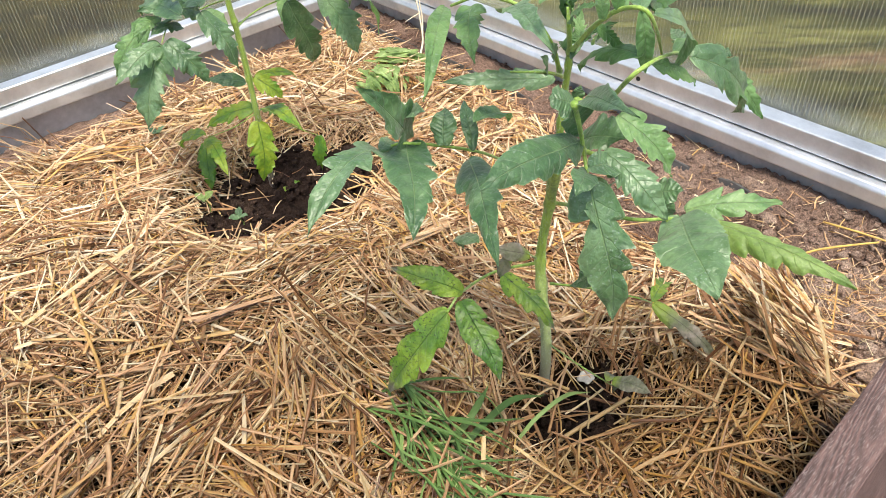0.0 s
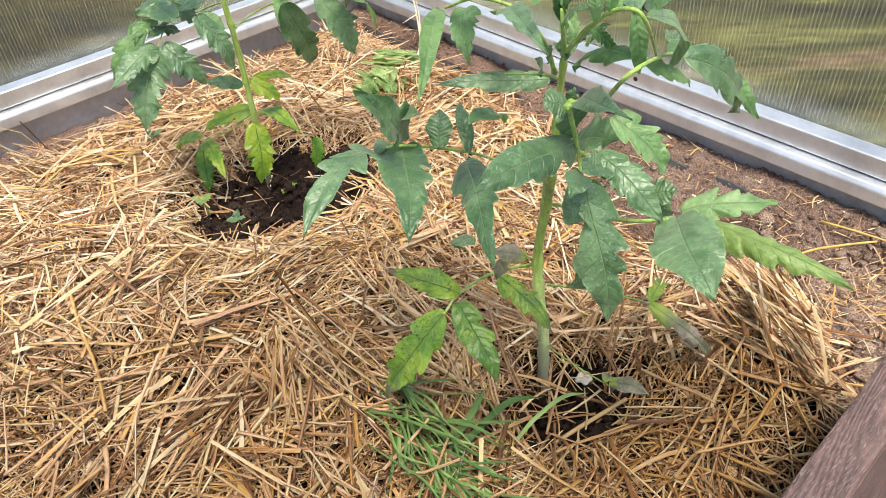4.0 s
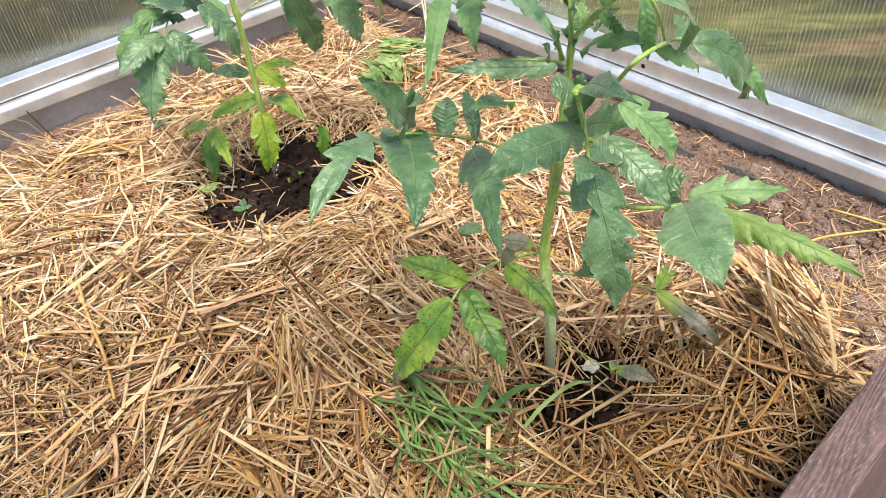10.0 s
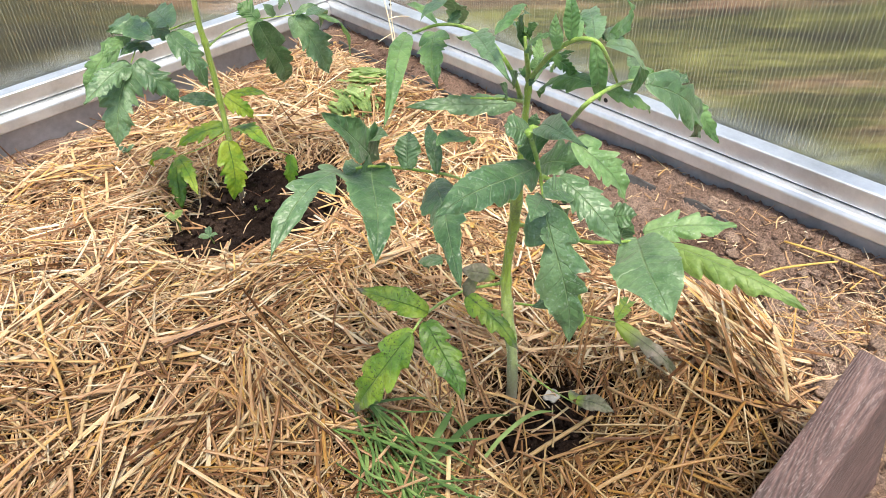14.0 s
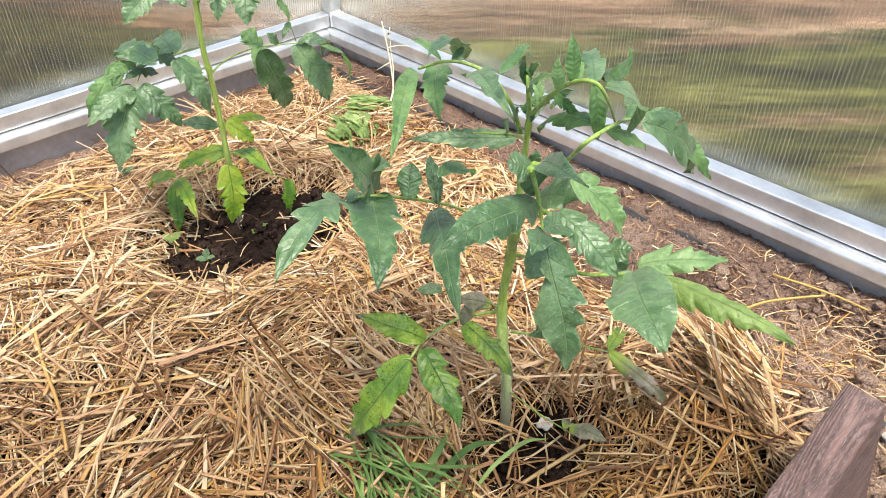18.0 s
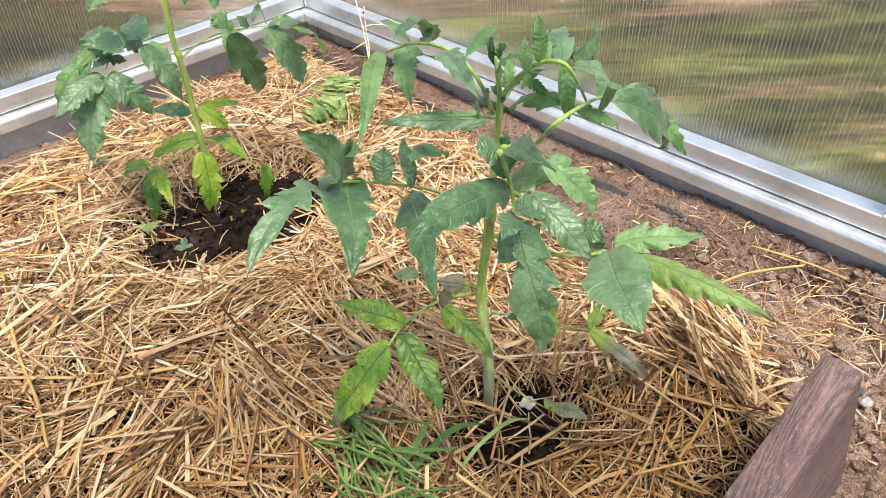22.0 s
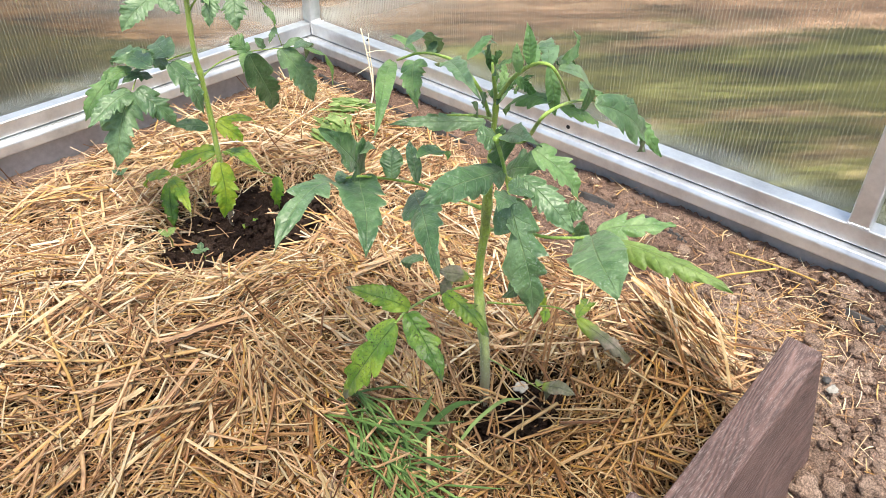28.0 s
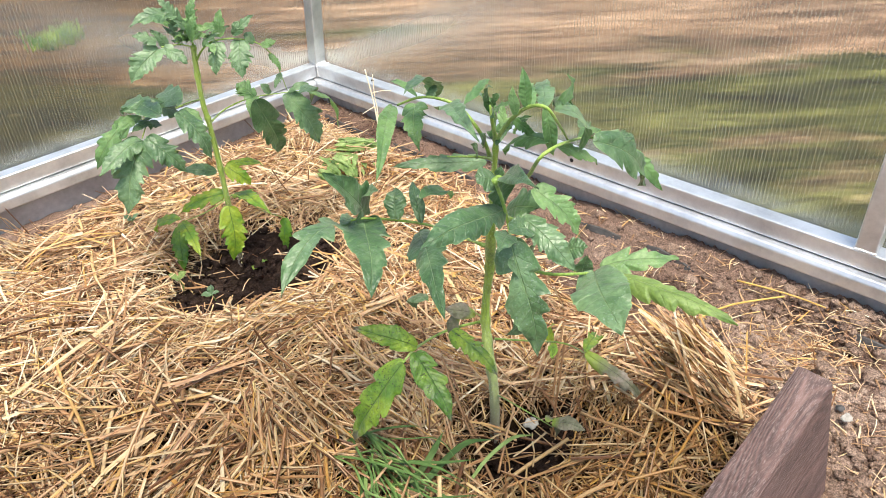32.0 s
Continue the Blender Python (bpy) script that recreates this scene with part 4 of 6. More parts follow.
# where the margin is cut in: (place along the blade, depth) on either side
CUTS = {
    105: (((0.28, 0.55), (0.50, 0.35), (0.72, 0.25)), ((0.10, 0.15), (0.62, 0.08))),
    106: (((0.22, 0.85), (0.46, 0.72)), ((0.16, 0.5), (0.34, 0.80), (0.56, 0.6))),
    107: (((0.22, 0.70),), ((0.34, 0.22), (0.50, 0.16))),
    113: (((0.42, 0.30), (0.58, 0.24), (0.78, 0.2)), ((0.34, 0.34), (0.50, 0.28), (0.68, 0.22))),
    115: (((0.26, 0.6), (0.42, 0.28), (0.58, 0.22), (0.74, 0.15)), ((0.5, 0.08),)),
    117: (((0.22, 0.45), (0.40, 0.55), (0.60, 0.55)), ((0.20, 0.78), (0.30, 0.2))),
    121: (((0.25, 0.5), (0.42, 0.3)), ((0.3, 0.4), (0.5, 0.25))),
    127: (((0.35, 0.06),), ((0.3, 0.1), (0.6, 0.06))),
    128: (((0.25, 0.40), (0.42, 0.45), (0.60, 0.30)), ((0.25, 0.35), (0.5, 0.40), (0.68, 0.30))),
    129: (((0.30, 0.55), (0.55, 0.40)), ((0.25, 0.45), (0.50, 0.35))),
    101: (((0.30, 0.28), (0.48, 0.18), (0.64, 0.12)), ((0.3, 0.1), (0.6, 0.1))),
    102: (((0.18, 0.30), (0.38, 0.40), (0.56, 0.18)), ((0.20, 0.50), (0.48, 0.30), (0.68, 0.14))),
    103: (((0.22, 0.50), (0.52, 0.36)), ((0.40, 0.12),)),
}


def margin_cuts(kind, seed):
    """The cuts of both margins: as listed, or drawn by lot after the kind of blade."""
    if seed in CUTS:
        return CUTS[seed]
    rng = random.Random(seed * 7 + 3)
    n, lo, hi = {"plain": (1, 0.04, 0.12), "wide": (2, 0.06, 0.16), "lobed": (4, 0.28, 0.52)}.get(kind, (4, 0.45, 0.72))
    sides = []
    for _ in range(2):
        at, cuts = rng.uniform(0.14, 0.28), []
        for i in range(n):
            cuts.append((at, rng.uniform(lo, hi) * (1 - 0.16 * i)))
            at += rng.uniform(0.11, 0.20)
        sides.append(tuple(cuts))
    return tuple(sides)


def half_width(kind, t, cuts, off):
    """Outline of half a blade at t along it, 0..1: an egg shape with a drawn-out tip, cut into lobes and fine teeth."""
    peak = 0.34 if kind in ("wide", "plain") else 0.27
    if t < peak:
        w = math.sin(math.pi / 2 * t / peak) ** 0.62
    else:
        x = (t - peak) / (1 - peak)
        w = (1 - x ** (1.9 if kind in ("wide", "plain") else 1.42)) ** (0.92 if kind == "wide" else 1.0)
    for at, deep in cuts:
        d = t - at
        near, on = 0.03 + 0.03 * deep, 0.08 + 0.16 * deep
        if -near < d <= 0:
            w *= 1 - deep * (1 + d / near) ** 1.2
        elif 0 < d < on:
            w *= 1 - deep * (1 - d / on) ** 1.3
    tooth = ((t * 11 + off * 5 + 0.6 * math.sin(t * 13 + off * 9)) % 1.0)
    tooth = tooth / 0.8 if tooth < 0.8 else (1 - tooth) / 0.2
    return w * (0.96 + (0.05 if kind in ("wide", "plain") else 0.085) * tooth)


ROLLED = {128: 1.5, 129: 1.0, 133: 1.3, 127: 0.3}


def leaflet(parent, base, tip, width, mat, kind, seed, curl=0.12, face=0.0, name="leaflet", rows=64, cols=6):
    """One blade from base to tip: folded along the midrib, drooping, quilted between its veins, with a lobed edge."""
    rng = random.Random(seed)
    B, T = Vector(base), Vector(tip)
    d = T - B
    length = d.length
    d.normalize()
    # bright: direction from the blade's middle to the camera
    bright = (VIEW_POINT - (B + T) / 2).normalized()
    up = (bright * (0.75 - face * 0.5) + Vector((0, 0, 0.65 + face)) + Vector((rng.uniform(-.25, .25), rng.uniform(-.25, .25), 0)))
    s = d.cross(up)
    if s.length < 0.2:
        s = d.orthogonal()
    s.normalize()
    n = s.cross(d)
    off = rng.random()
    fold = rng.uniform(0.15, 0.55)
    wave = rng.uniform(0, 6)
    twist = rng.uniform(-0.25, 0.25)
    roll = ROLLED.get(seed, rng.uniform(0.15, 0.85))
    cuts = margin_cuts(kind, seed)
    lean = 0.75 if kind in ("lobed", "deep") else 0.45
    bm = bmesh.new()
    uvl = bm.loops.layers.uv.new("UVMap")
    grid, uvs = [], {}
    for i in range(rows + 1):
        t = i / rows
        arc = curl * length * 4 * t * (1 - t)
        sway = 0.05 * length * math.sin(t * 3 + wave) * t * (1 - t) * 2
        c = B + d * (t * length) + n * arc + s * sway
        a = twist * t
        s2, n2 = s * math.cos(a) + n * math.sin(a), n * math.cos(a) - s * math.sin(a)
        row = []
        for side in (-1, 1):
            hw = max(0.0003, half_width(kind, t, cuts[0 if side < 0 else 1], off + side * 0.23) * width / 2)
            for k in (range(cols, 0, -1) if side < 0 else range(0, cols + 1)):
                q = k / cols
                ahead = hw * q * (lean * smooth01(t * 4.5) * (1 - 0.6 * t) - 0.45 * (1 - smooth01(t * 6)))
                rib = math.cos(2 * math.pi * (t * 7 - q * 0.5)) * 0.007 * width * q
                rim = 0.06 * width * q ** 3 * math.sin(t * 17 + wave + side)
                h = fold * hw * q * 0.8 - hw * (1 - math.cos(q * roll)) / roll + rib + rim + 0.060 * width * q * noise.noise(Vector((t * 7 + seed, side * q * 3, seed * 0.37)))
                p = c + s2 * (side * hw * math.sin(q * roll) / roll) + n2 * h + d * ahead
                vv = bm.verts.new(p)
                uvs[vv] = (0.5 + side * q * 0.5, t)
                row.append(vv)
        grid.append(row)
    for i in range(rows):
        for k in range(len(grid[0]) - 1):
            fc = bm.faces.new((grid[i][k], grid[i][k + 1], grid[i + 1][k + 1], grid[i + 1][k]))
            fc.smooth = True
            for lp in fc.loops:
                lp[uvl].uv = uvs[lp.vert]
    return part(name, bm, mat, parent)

# the nearer plant
plant = thing("tomato_plant", "young tomato plant with dark green lobed leaves in straw", "tomato plant", "tomato plants")
near_plant = plant
main_stem(plant, [(-0.421, -0.822, -0.105), (-0.422, -0.824, -0.025), (-0.406, -0.800, 0.043), (-0.410, -0.810, 0.113), (-0.433, -0.832, 0.170), (-0.432, -0.834, 0.210), (-0.431, -0.836, 0.250)], 0.0051, 0.0018, STEM, "hairy stem, grey at the foot and bright green above", (0.0, 0.22, 0.285, 0.335, 0.495, 0.80, 0.97), 0.60)
leaf_a = petiole(plant, [(-0.406, -0.800, 0.043), (-0.428, -0.769, 0.027), (-0.484, -0.788, 0.055), (-0.529, -0.822, 0.090)], 0.0018, 0.0011, STALK)
leaflet(leaf_a, (-0.492, -0.797, 0.066), (-0.524, -0.753, 0.084), 0.023, LEAF_SPOT, "lobed", 101, 0.12, 0.0)
leaflet(leaf_a, (-0.529, -0.822, 0.090), (-0.566, -0.793, 0.009), 0.035, LEAF_SPOT, "lobed", 102, 0.12, 0.0)
leaflet(leaf_a, (-0.518, -0.825, 0.095), (-0.532, -0.876, 0.064), 0.026, LEAF_SPOT, "lobed", 103, 0.12, 0.0)
leaflet(leaf_a, (-0.470, -0.819, 0.083), (-0.472, -0.872, 0.064), 0.024, LEAF_SPOT, "lobed", 104, 0.12, 0.0)
leaf_b = petiole(plant, [(-0.414, -0.808, 0.136), (-0.388, -0.743, 0.108), (-0.441, -0.760, 0.152), (-0.497, -0.754, 0.182), (-0.511, -0.739, 0.176)], 0.0018, 0.0011, STALK)
leaflet(leaf_b, (-0.491, -0.745, 0.174), (-0.553, -0.823, 0.169), 0.039, LEAF, "lobed", 105, 0.1, 0.0)
leaflet(leaf_b, (-0.511, -0.739, 0.176), (-0.602, -0.787, 0.181), 0.040, LEAF, "deep", 106, 0.2, 0.0)
leaflet(leaf_b, (-0.490, -0.744, 0.177), (-0.530, -0.754, 0.237), 0.034, LEAF, "lobed", 107, 0.12, 0.0)
leaflet(leaf_b, (-0.468, -0.724, 0.161), (-0.498, -0.776, 0.215), 0.020, LEAF, "wide", 108, 0.12, 0.0)
leaflet(leaf_b, (-0.482, -0.774, 0.182), (-0.469, -0.763, 0.201), 0.020, LEAF, "wide", 109, 0.12, 0.0)
leaflet(leaf_b, (-0.520, -0.753, 0.186), (-0.489, -0.727, 0.165), 0.012, LEAF, "plain", 110, 0.12, 0.0)
leaflet(leaf_b, (-0.461, -0.780, 0.170), (-0.438, -0.748, 0.188), 0.012, LEAF, "plain", 111, 0.12, 0.0)
leaflet(leaf_b, (-0.468, -0.791, 0.201), (-0.416, -0.771, 0.170), 0.018, LEAF_PALE, "wide", 112, 0.12, 0.0)
leaflet(leaf_b, (-0.423, -0.736, 0.125), (-0.506, -0.849, 0.134), 0.038, LEAF, "lobed", 113, 0.1, 0.0)
leaflet(leaf_b, (-0.502, -0.825, 0.138), (-0.470, -0.776, 0.083), 0.018, LEAF, "wide", 114, 0.12, 0.0)
leaf_c = petiole(plant, [(-0.513, -0.905, 0.276), (-0.497, -0.898, 0.251), (-0.495, -0.902, 0.230), (-0.519, -0.922, 0.243)], 0.0017, 0.001, STALK)
leaflet(leaf_c, (-0.492, -0.895, 0.242), (-0.575, -0.905, 0.259), 0.028, LEAF, "wide", 115, 0.08, 0.0)
leaflet(leaf_c, (-0.502, -0.898, 0.267), (-0.516, -0.892, 0.275), 0.019, LEAF, "wide", 116, 0.12, 0.0)
leaflet(leaf_c, (-0.513, -0.917, 0.240), (-0.517, -0.944, 0.163), 0.034, LEAF, "deep", 117, 0.1, 0.0)
leaflet(leaf_c, (-0.523, -0.926, 0.231), (-0.471, -0.880, 0.114), 0.030, LEAF, "wide", 118, 0.12, 0.0)
leaflet(leaf_c, (-0.509, -0.913, 0.239), (-0.535, -0.927, 0.246), 0.015, LEAF, "wide", 119, 0.12, 0.0)
leaflet(leaf_c, (-0.511, -0.915, 0.244), (-0.490, -0.915, 0.233), 0.017, LEAF, "wide", 120, 0.12, 0.0)
leaflet(leaf_c, (-0.463, -0.871, 0.223), (-0.536, -0.955, 0.298), 0.026, LEAF, "lobed", 121, 0.12, 0.0)
leaflet(leaf_c, (-0.460, -0.870, 0.215), (-0.459, -0.902, 0.231), 0.028, LEAF, "wide", 122, 0.12, 0.0)
leaf_d = petiole(plant, [(-0.485, -0.892, 0.231), (-0.492, -0.918, 0.239), (-0.486, -0.930, 0.228), (-0.488, -0.949, 0.216)], 0.0016, 0.001, STALK)
leaflet(leaf_d, (-0.493, -0.910, 0.242), (-0.488, -0.949, 0.216), 0.024, LEAF, "lobed", 123, 0.15, 0.5)
leaflet(leaf_d, (-0.470, -0.901, 0.250), (-0.456, -0.929, 0.217), 0.024, LEAF_PALE, "lobed", 124, 0.12, 0.0)
leaflet(leaf_d, (-0.470, -0.926, 0.209), (-0.465, -0.942, 0.220), 0.018, LEAF, "wide", 125, 0.12, 0.0)
leaflet(leaf_d, (-0.473, -0.922, 0.221), (-0.439, -0.881, 0.156), 0.010, LEAF, "plain", 126, 0.12, 0.0)
leaf_e = petiole(plant, [(-0.399, -0.801, 0.102), (-0.439, -0.868, 0.154), (-0.455, -0.908, 0.176), (-0.416, -0.919, 0.160), (-0.405, -0.936, 0.159)], 0.0019, 0.0011, STALK)
leaflet(leaf_e, (-0.417, -0.919, 0.162), (-0.474, -0.978, 0.173), 0.043, LEAF, "wide", 127, 0.1, 0.0)
leaflet(leaf_e, (-0.397, -0.930, 0.152), (-0.391, -1.020, 0.150), 0.036, LEAF_LIME, "deep", 128, 0.08, 0.4)
leaflet(leaf_e, (-0.391, -0.909, 0.147), (-0.351, -0.953, 0.154), 0.030, LEAF_PALE, "lobed", 129, 0.12, 0.0)
leaflet(leaf_e, (-0.382, -0.887, 0.126), (-0.387, -0.893, 0.150), 0.017, LEAF, "plain", 130, 0.12, 0.0)
leaf_f = petiole(plant, [(-0.410, -0.815, 0.031), (-0.402, -0.849, 0.043), (-0.433, -0.907, 0.095), (-0.348, -0.875, 0.006)], 0.0012, 0.0007, STALK)
leaflet(leaf_f, (-0.372, -0.855, 0.024), (-0.395, -0.872, 0.070), 0.011, LEAF_YELLOW, "lobed", 131, 0.12, 0.0)
leaflet(leaf_f, (-0.376, -0.858, 0.027), (-0.394, -0.869, 0.027), 0.011, LEAF_YELLOW, "plain", 132, 0.12, 0.0)
leaflet(leaf_f, (-0.354, -0.879, 0.013), (-0.327, -0.930, -0.045), 0.024, LEAF_DEAD, "lobed", 133, 0.2, 0.0)
leaflet(leaf_f, (-0.355, -0.879, 0.015), (-0.276, -0.845, -0.047), 0.015, LEAF_YELLOW, "lobed", 134, 0.12, 0.0)
leaf_g = petiole(plant, [(-0.419, -0.824, -0.029), (-0.452, -0.880, 0.018), (-0.426, -0.896, -0.016)], 0.0009, 0.0006, STALK)
leaflet(leaf_g, (-0.437, -0.898, 0.001), (-0.397, -0.880, -0.067), 0.014, LEAF_DEAD, "plain", 135, 0.12, 0.0)
leaflet(leaf_g, (-0.431, -0.899, -0.003), (-0.428, -0.931, 0.007), 0.015, LEAF_DEAD, "plain", 136, 0.12, 0.0)
leaf_h = petiole(plant, [(-0.401, -0.794, 0.039), (-0.442, -0.815, 0.086)], 0.001, 0.0006, STALK)
leaflet(leaf_h, (-0.427, -0.806, 0.067), (-0.446, -0.787, 0.075), 0.018, LEAF_DEAD, "plain", 137, 0.12, 0.0)
leaflet(leaf_h, (-0.439, -0.798, 0.073), (-0.444, -0.790, 0.044), 0.012, LEAF_DEAD, "plain", 138, 0.12, 0.0)
leaf_i = petiole(plant, [(-0.421, -0.821, 0.229), (-0.436, -0.825, 0.255), (-0.441, -0.811, 0.272), (-0.438, -0.786, 0.272), (-0.464, -0.792, 0.283), (-0.470, -0.775, 0.275)], 0.0019, 0.001, STALK)
leaflet(leaf_i, (-0.410, -0.729, 0.244), (-0.452, -0.776, 0.231), 0.027, LEAF_BACK, "lobed", 139, 0.12, 0.0)
leaflet(leaf_i, (-0.467, -0.766, 0.271), (-0.536, -0.823, 0.256), 0.013, LEAF_BACK, "plain", 140, 0.12, 0.0)
leaflet(leaf_i, (-0.407, -0.746, 0.253), (-0.496, -0.812, 0.300), 0.020, LEAF, "lobed", 141, 0.12, 0.4)
leaflet(leaf_i, (-0.438, -0.762, 0.267), (-0.421, -0.713, 0.263), 0.006, LEAF_BACK, "plain", 142, 0.12, 0.0)
leaflet(leaf_i, (-0.447, -0.784, 0.275), (-0.432, -0.778, 0.279), 0.009, LEAF, "lobed", 143, 0.12, 0.0)
leaflet(leaf_i, (-0.444, -0.792, 0.267), (-0.491, -0.874, 0.283), 0.020, LEAF, "lobed", 144, 0.12, 0.3)
leaflet(leaf_i, (-0.492, -0.864, 0.306), (-0.439, -0.839, 0.298), 0.008, LEAF_PALE, "lobed", 145, 0.12, 0.0)
leaflet(leaf_i, (-0.431, -0.791, 0.266), (-0.455, -0.822, 0.268), 0.010, LEAF_BACK, "lobed", 146, 0.12, 0.0)
leaflet(leaf_i, (-0.430, -0.823, 0.241), (-0.440, -0.828, 0.257), 0.011, LEAF, "plain", 147, 0.12, 0.0)
leaf_j = petiole(plant, [(-0.419, -0.822, 0.225), (-0.453, -0.838, 0.246), (-0.468, -0.822, 0.247)], 0.0015, 0.0007, STALK)
leaflet(leaf_j, (-0.418, -0.815, 0.221), (-0.478, -0.770, 0.225), 0.018, LEAF, "lobed", 148, 0.06, 0.0)
leaflet(leaf_j, (-0.452, -0.835, 0.245), (-0.467, -0.844, 0.263), 0.010, LEAF, "plain", 149, 0.12, 0.0)
leaf_k = petiole(plant, [(-0.431, -0.836, 0.250), (-0.451, -0.850, 0.276), (-0.452, -0.849, 0.288)], 0.0022, 0.0011, STALK)
leaflet(leaf_k, (-0.434, -0.837, 0.263), (-0.452, -0.842, 0.294), 0.016, LEAF_BACK, "lobed", 150, 0.12, 0.0)
leaflet(leaf_k, (-0.457, -0.855, 0.284), (-0.460, -0.874, 0.298), 0.014, LEAF_BACK, "lobed", 151, 0.12, 0.0)
leaflet(leaf_k, (-0.441, -0.841, 0.281), (-0.458, -0.863, 0.300), 0.007, LEAF, "lobed", 152, 0.12, 0.0)
leaflet(leaf_k, (-0.447, -0.845, 0.286), (-0.437, -0.822, 0.284), 0.006, LEAF, "lobed", 153, 0.12, 0.0)
leaflet(leaf_k, (-0.438, -0.839, 0.273), (-0.481, -0.877, 0.316), 0.006, LEAF, "lobed", 154, 0.12, 0.0)
leaf_l = petiole(plant, [(-0.431, -0.836, 0.250), (-0.456, -0.870, 0.284), (-0.464, -0.890, 0.301), (-0.466, -0.905, 0.306), (-0.456, -0.907, 0.294), (-0.403, -0.882, 0.250)], 0.002, 0.0009, STALK)
leaflet(leaf_l, (-0.464, -0.890, 0.301), (-0.466, -0.887, 0.327), 0.009, LEAF_PALE, "plain", 155, 0.12, 0.0)
leaflet(leaf_l, (-0.468, -0.884, 0.296), (-0.472, -0.885, 0.316), 0.008, LEAF_PALE, "plain", 156, 0.12, 0.0)
leaflet(leaf_l, (-0.435, -0.890, 0.292), (-0.464, -0.919, 0.329), 0.010, LEAF_PALE, "plain", 157, 0.12, 0.0)
leaflet(leaf_l, (-0.455, -0.897, 0.300), (-0.394, -0.853, 0.283), 0.015, LEAF, "lobed", 158, 0.12, 0.0)
leaflet(leaf_l, (-0.459, -0.890, 0.299), (-0.408, -0.851, 0.287), 0.010, LEAF_PALE, "lobed", 159, 0.12, 0.0)
leaflet(leaf_l, (-0.454, -0.896, 0.299), (-0.447, -0.899, 0.264), 0.010, LEAF_PALE, "plain", 160, 0.12, 0.0)
leaflet(leaf_l, (-0.453, -0.903, 0.299), (-0.408, -0.891, 0.248), 0.016, LEAF, "plain", 161, 0.2, 0.0)
leaflet(leaf_l, (-0.448, -0.902, 0.298), (-0.366, -0.862, 0.254), 0.010, LEAF, "plain", 162, 0.12, 0.0)
leaflet(leaf_l, (-0.426, -0.884, 0.288), (-0.404, -0.879, 0.280), 0.012, LEAF, "lobed", 163, 0.12, 0.0)
leaflet(leaf_l, (-0.456, -0.872, 0.285), (-0.437, -0.876, 0.263), 0.009, LEAF_BACK, "lobed", 164, 0.12, 0.0)
leaf_m = petiole(plant, [(-0.499, -0.896, 0.268), (-0.445, -0.874, 0.236), (-0.475, -0.912, 0.280), (-0.407, -0.890, 0.258), (-0.293, -0.843, 0.202)], 0.002, 0.001, STALK)
leaflet(leaf_m, (-0.455, -0.901, 0.277), (-0.421, -0.837, 0.234), 0.019, LEAF_BACK, "lobed", 165, 0.12, 0.3)
leaflet(leaf_m, (-0.435, -0.893, 0.264), (-0.397, -0.902, 0.238), 0.013, LEAF_BACK, "lobed", 166, 0.12, 0.0)
leaflet(leaf_m, (-0.376, -0.885, 0.243), (-0.296, -0.881, 0.169), 0.038, LEAF, "deep", 167, 0.15, 0.0)
leaflet(leaf_m, (-0.282, -0.838, 0.197), (-0.267, -0.858, 0.196), 0.021, LEAF, "lobed", 168, 0.12, 0.0)
leaflet(leaf_m, (-0.310, -0.876, 0.208), (-0.292, -0.902, 0.170), 0.017, LEAF_PALE, "lobed", 169, 0.12, 0.0)
leaflet(leaf_m, (-0.367, -0.875, 0.241), (-0.362, -0.860, 0.249), 0.012, LEAF, "lobed", 170, 0.12, 0.0)
leaflet(leaf_m, (-0.396, -0.885, 0.252), (-0.329, -0.860, 0.219), 0.013, LEAF_BACK, "plain", 171, 0.12, 0.0)
leaflet(leaf_m, (-0.488, -0.887, 0.261), (-0.488, -0.889, 0.270), 0.007, LEAF, "plain", 172, 0.12, 0.0)

# the farther plant
plant = thing("tomato_plant", "taller tomato plant with yellowing lower leaves in dark moist soil", "tomato plant", "tomato plants")
main_stem(plant, [(-0.425, -0.359, -0.119), (-0.422, -0.361, -0.047), (-0.421, -0.361, 0.012), (-0.420, -0.362, 0.069), (-0.420, -0.362, 0.126), (-0.421, -0.361, 0.159), (-0.418, -0.362, 0.206), (-0.416, -0.363, 0.224)], 0.0038, 0.0028, STEM_DARK, "hairy stem, dark brown at the foot and bright green above")
leaf_a = petiole(plant, [(-0.422, -0.361, 0.020), (-0.454, -0.365, 0.017), (-0.477, -0.336, 0.001)], 0.0009, 0.0006, STALK)
leaflet(leaf_a, (-0.474, -0.324, -0.006), (-0.490, -0.395, -0.021), 0.028, LEAF_YELLOW, "lobed", 173, 0.12, 0.0)
leaflet(leaf_a, (-0.469, -0.298, -0.027), (-0.493, -0.328, -0.076), 0.028, LEAF_YELLOW, "lobed", 174, 0.12, 0.0)
leaflet(leaf_a, (-0.490, -0.360, 0.020), (-0.486, -0.265, -0.043), 0.022, LEAF_YELLOW, "lobed", 175, 0.12, 0.0)
leaf_b = petiole(plant, [(-0.420, -0.361, 0.019), (-0.414, -0.374, 0.027), (-0.392, -0.393, 0.001), (-0.358, -0.389, -0.029)], 0.0009, 0.0006, STALK)
leaflet(leaf_b, (-0.358, -0.389, -0.029), (-0.362, -0.387, -0.080), 0.023, LEAF_YELLOW, "lobed", 176, 0.12, 0.0)
leaflet(leaf_b, (-0.398, -0.335, 0.007), (-0.400, -0.429, 0.014), 0.029, LEAF_YELLOW, "lobed", 177, 0.12, 0.0)
leaflet(leaf_b, (-0.417, -0.347, 0.022), (-0.469, -0.320, 0.004), 0.035, LEAF_YELLOW, "lobed", 178, 0.12, 0.0)
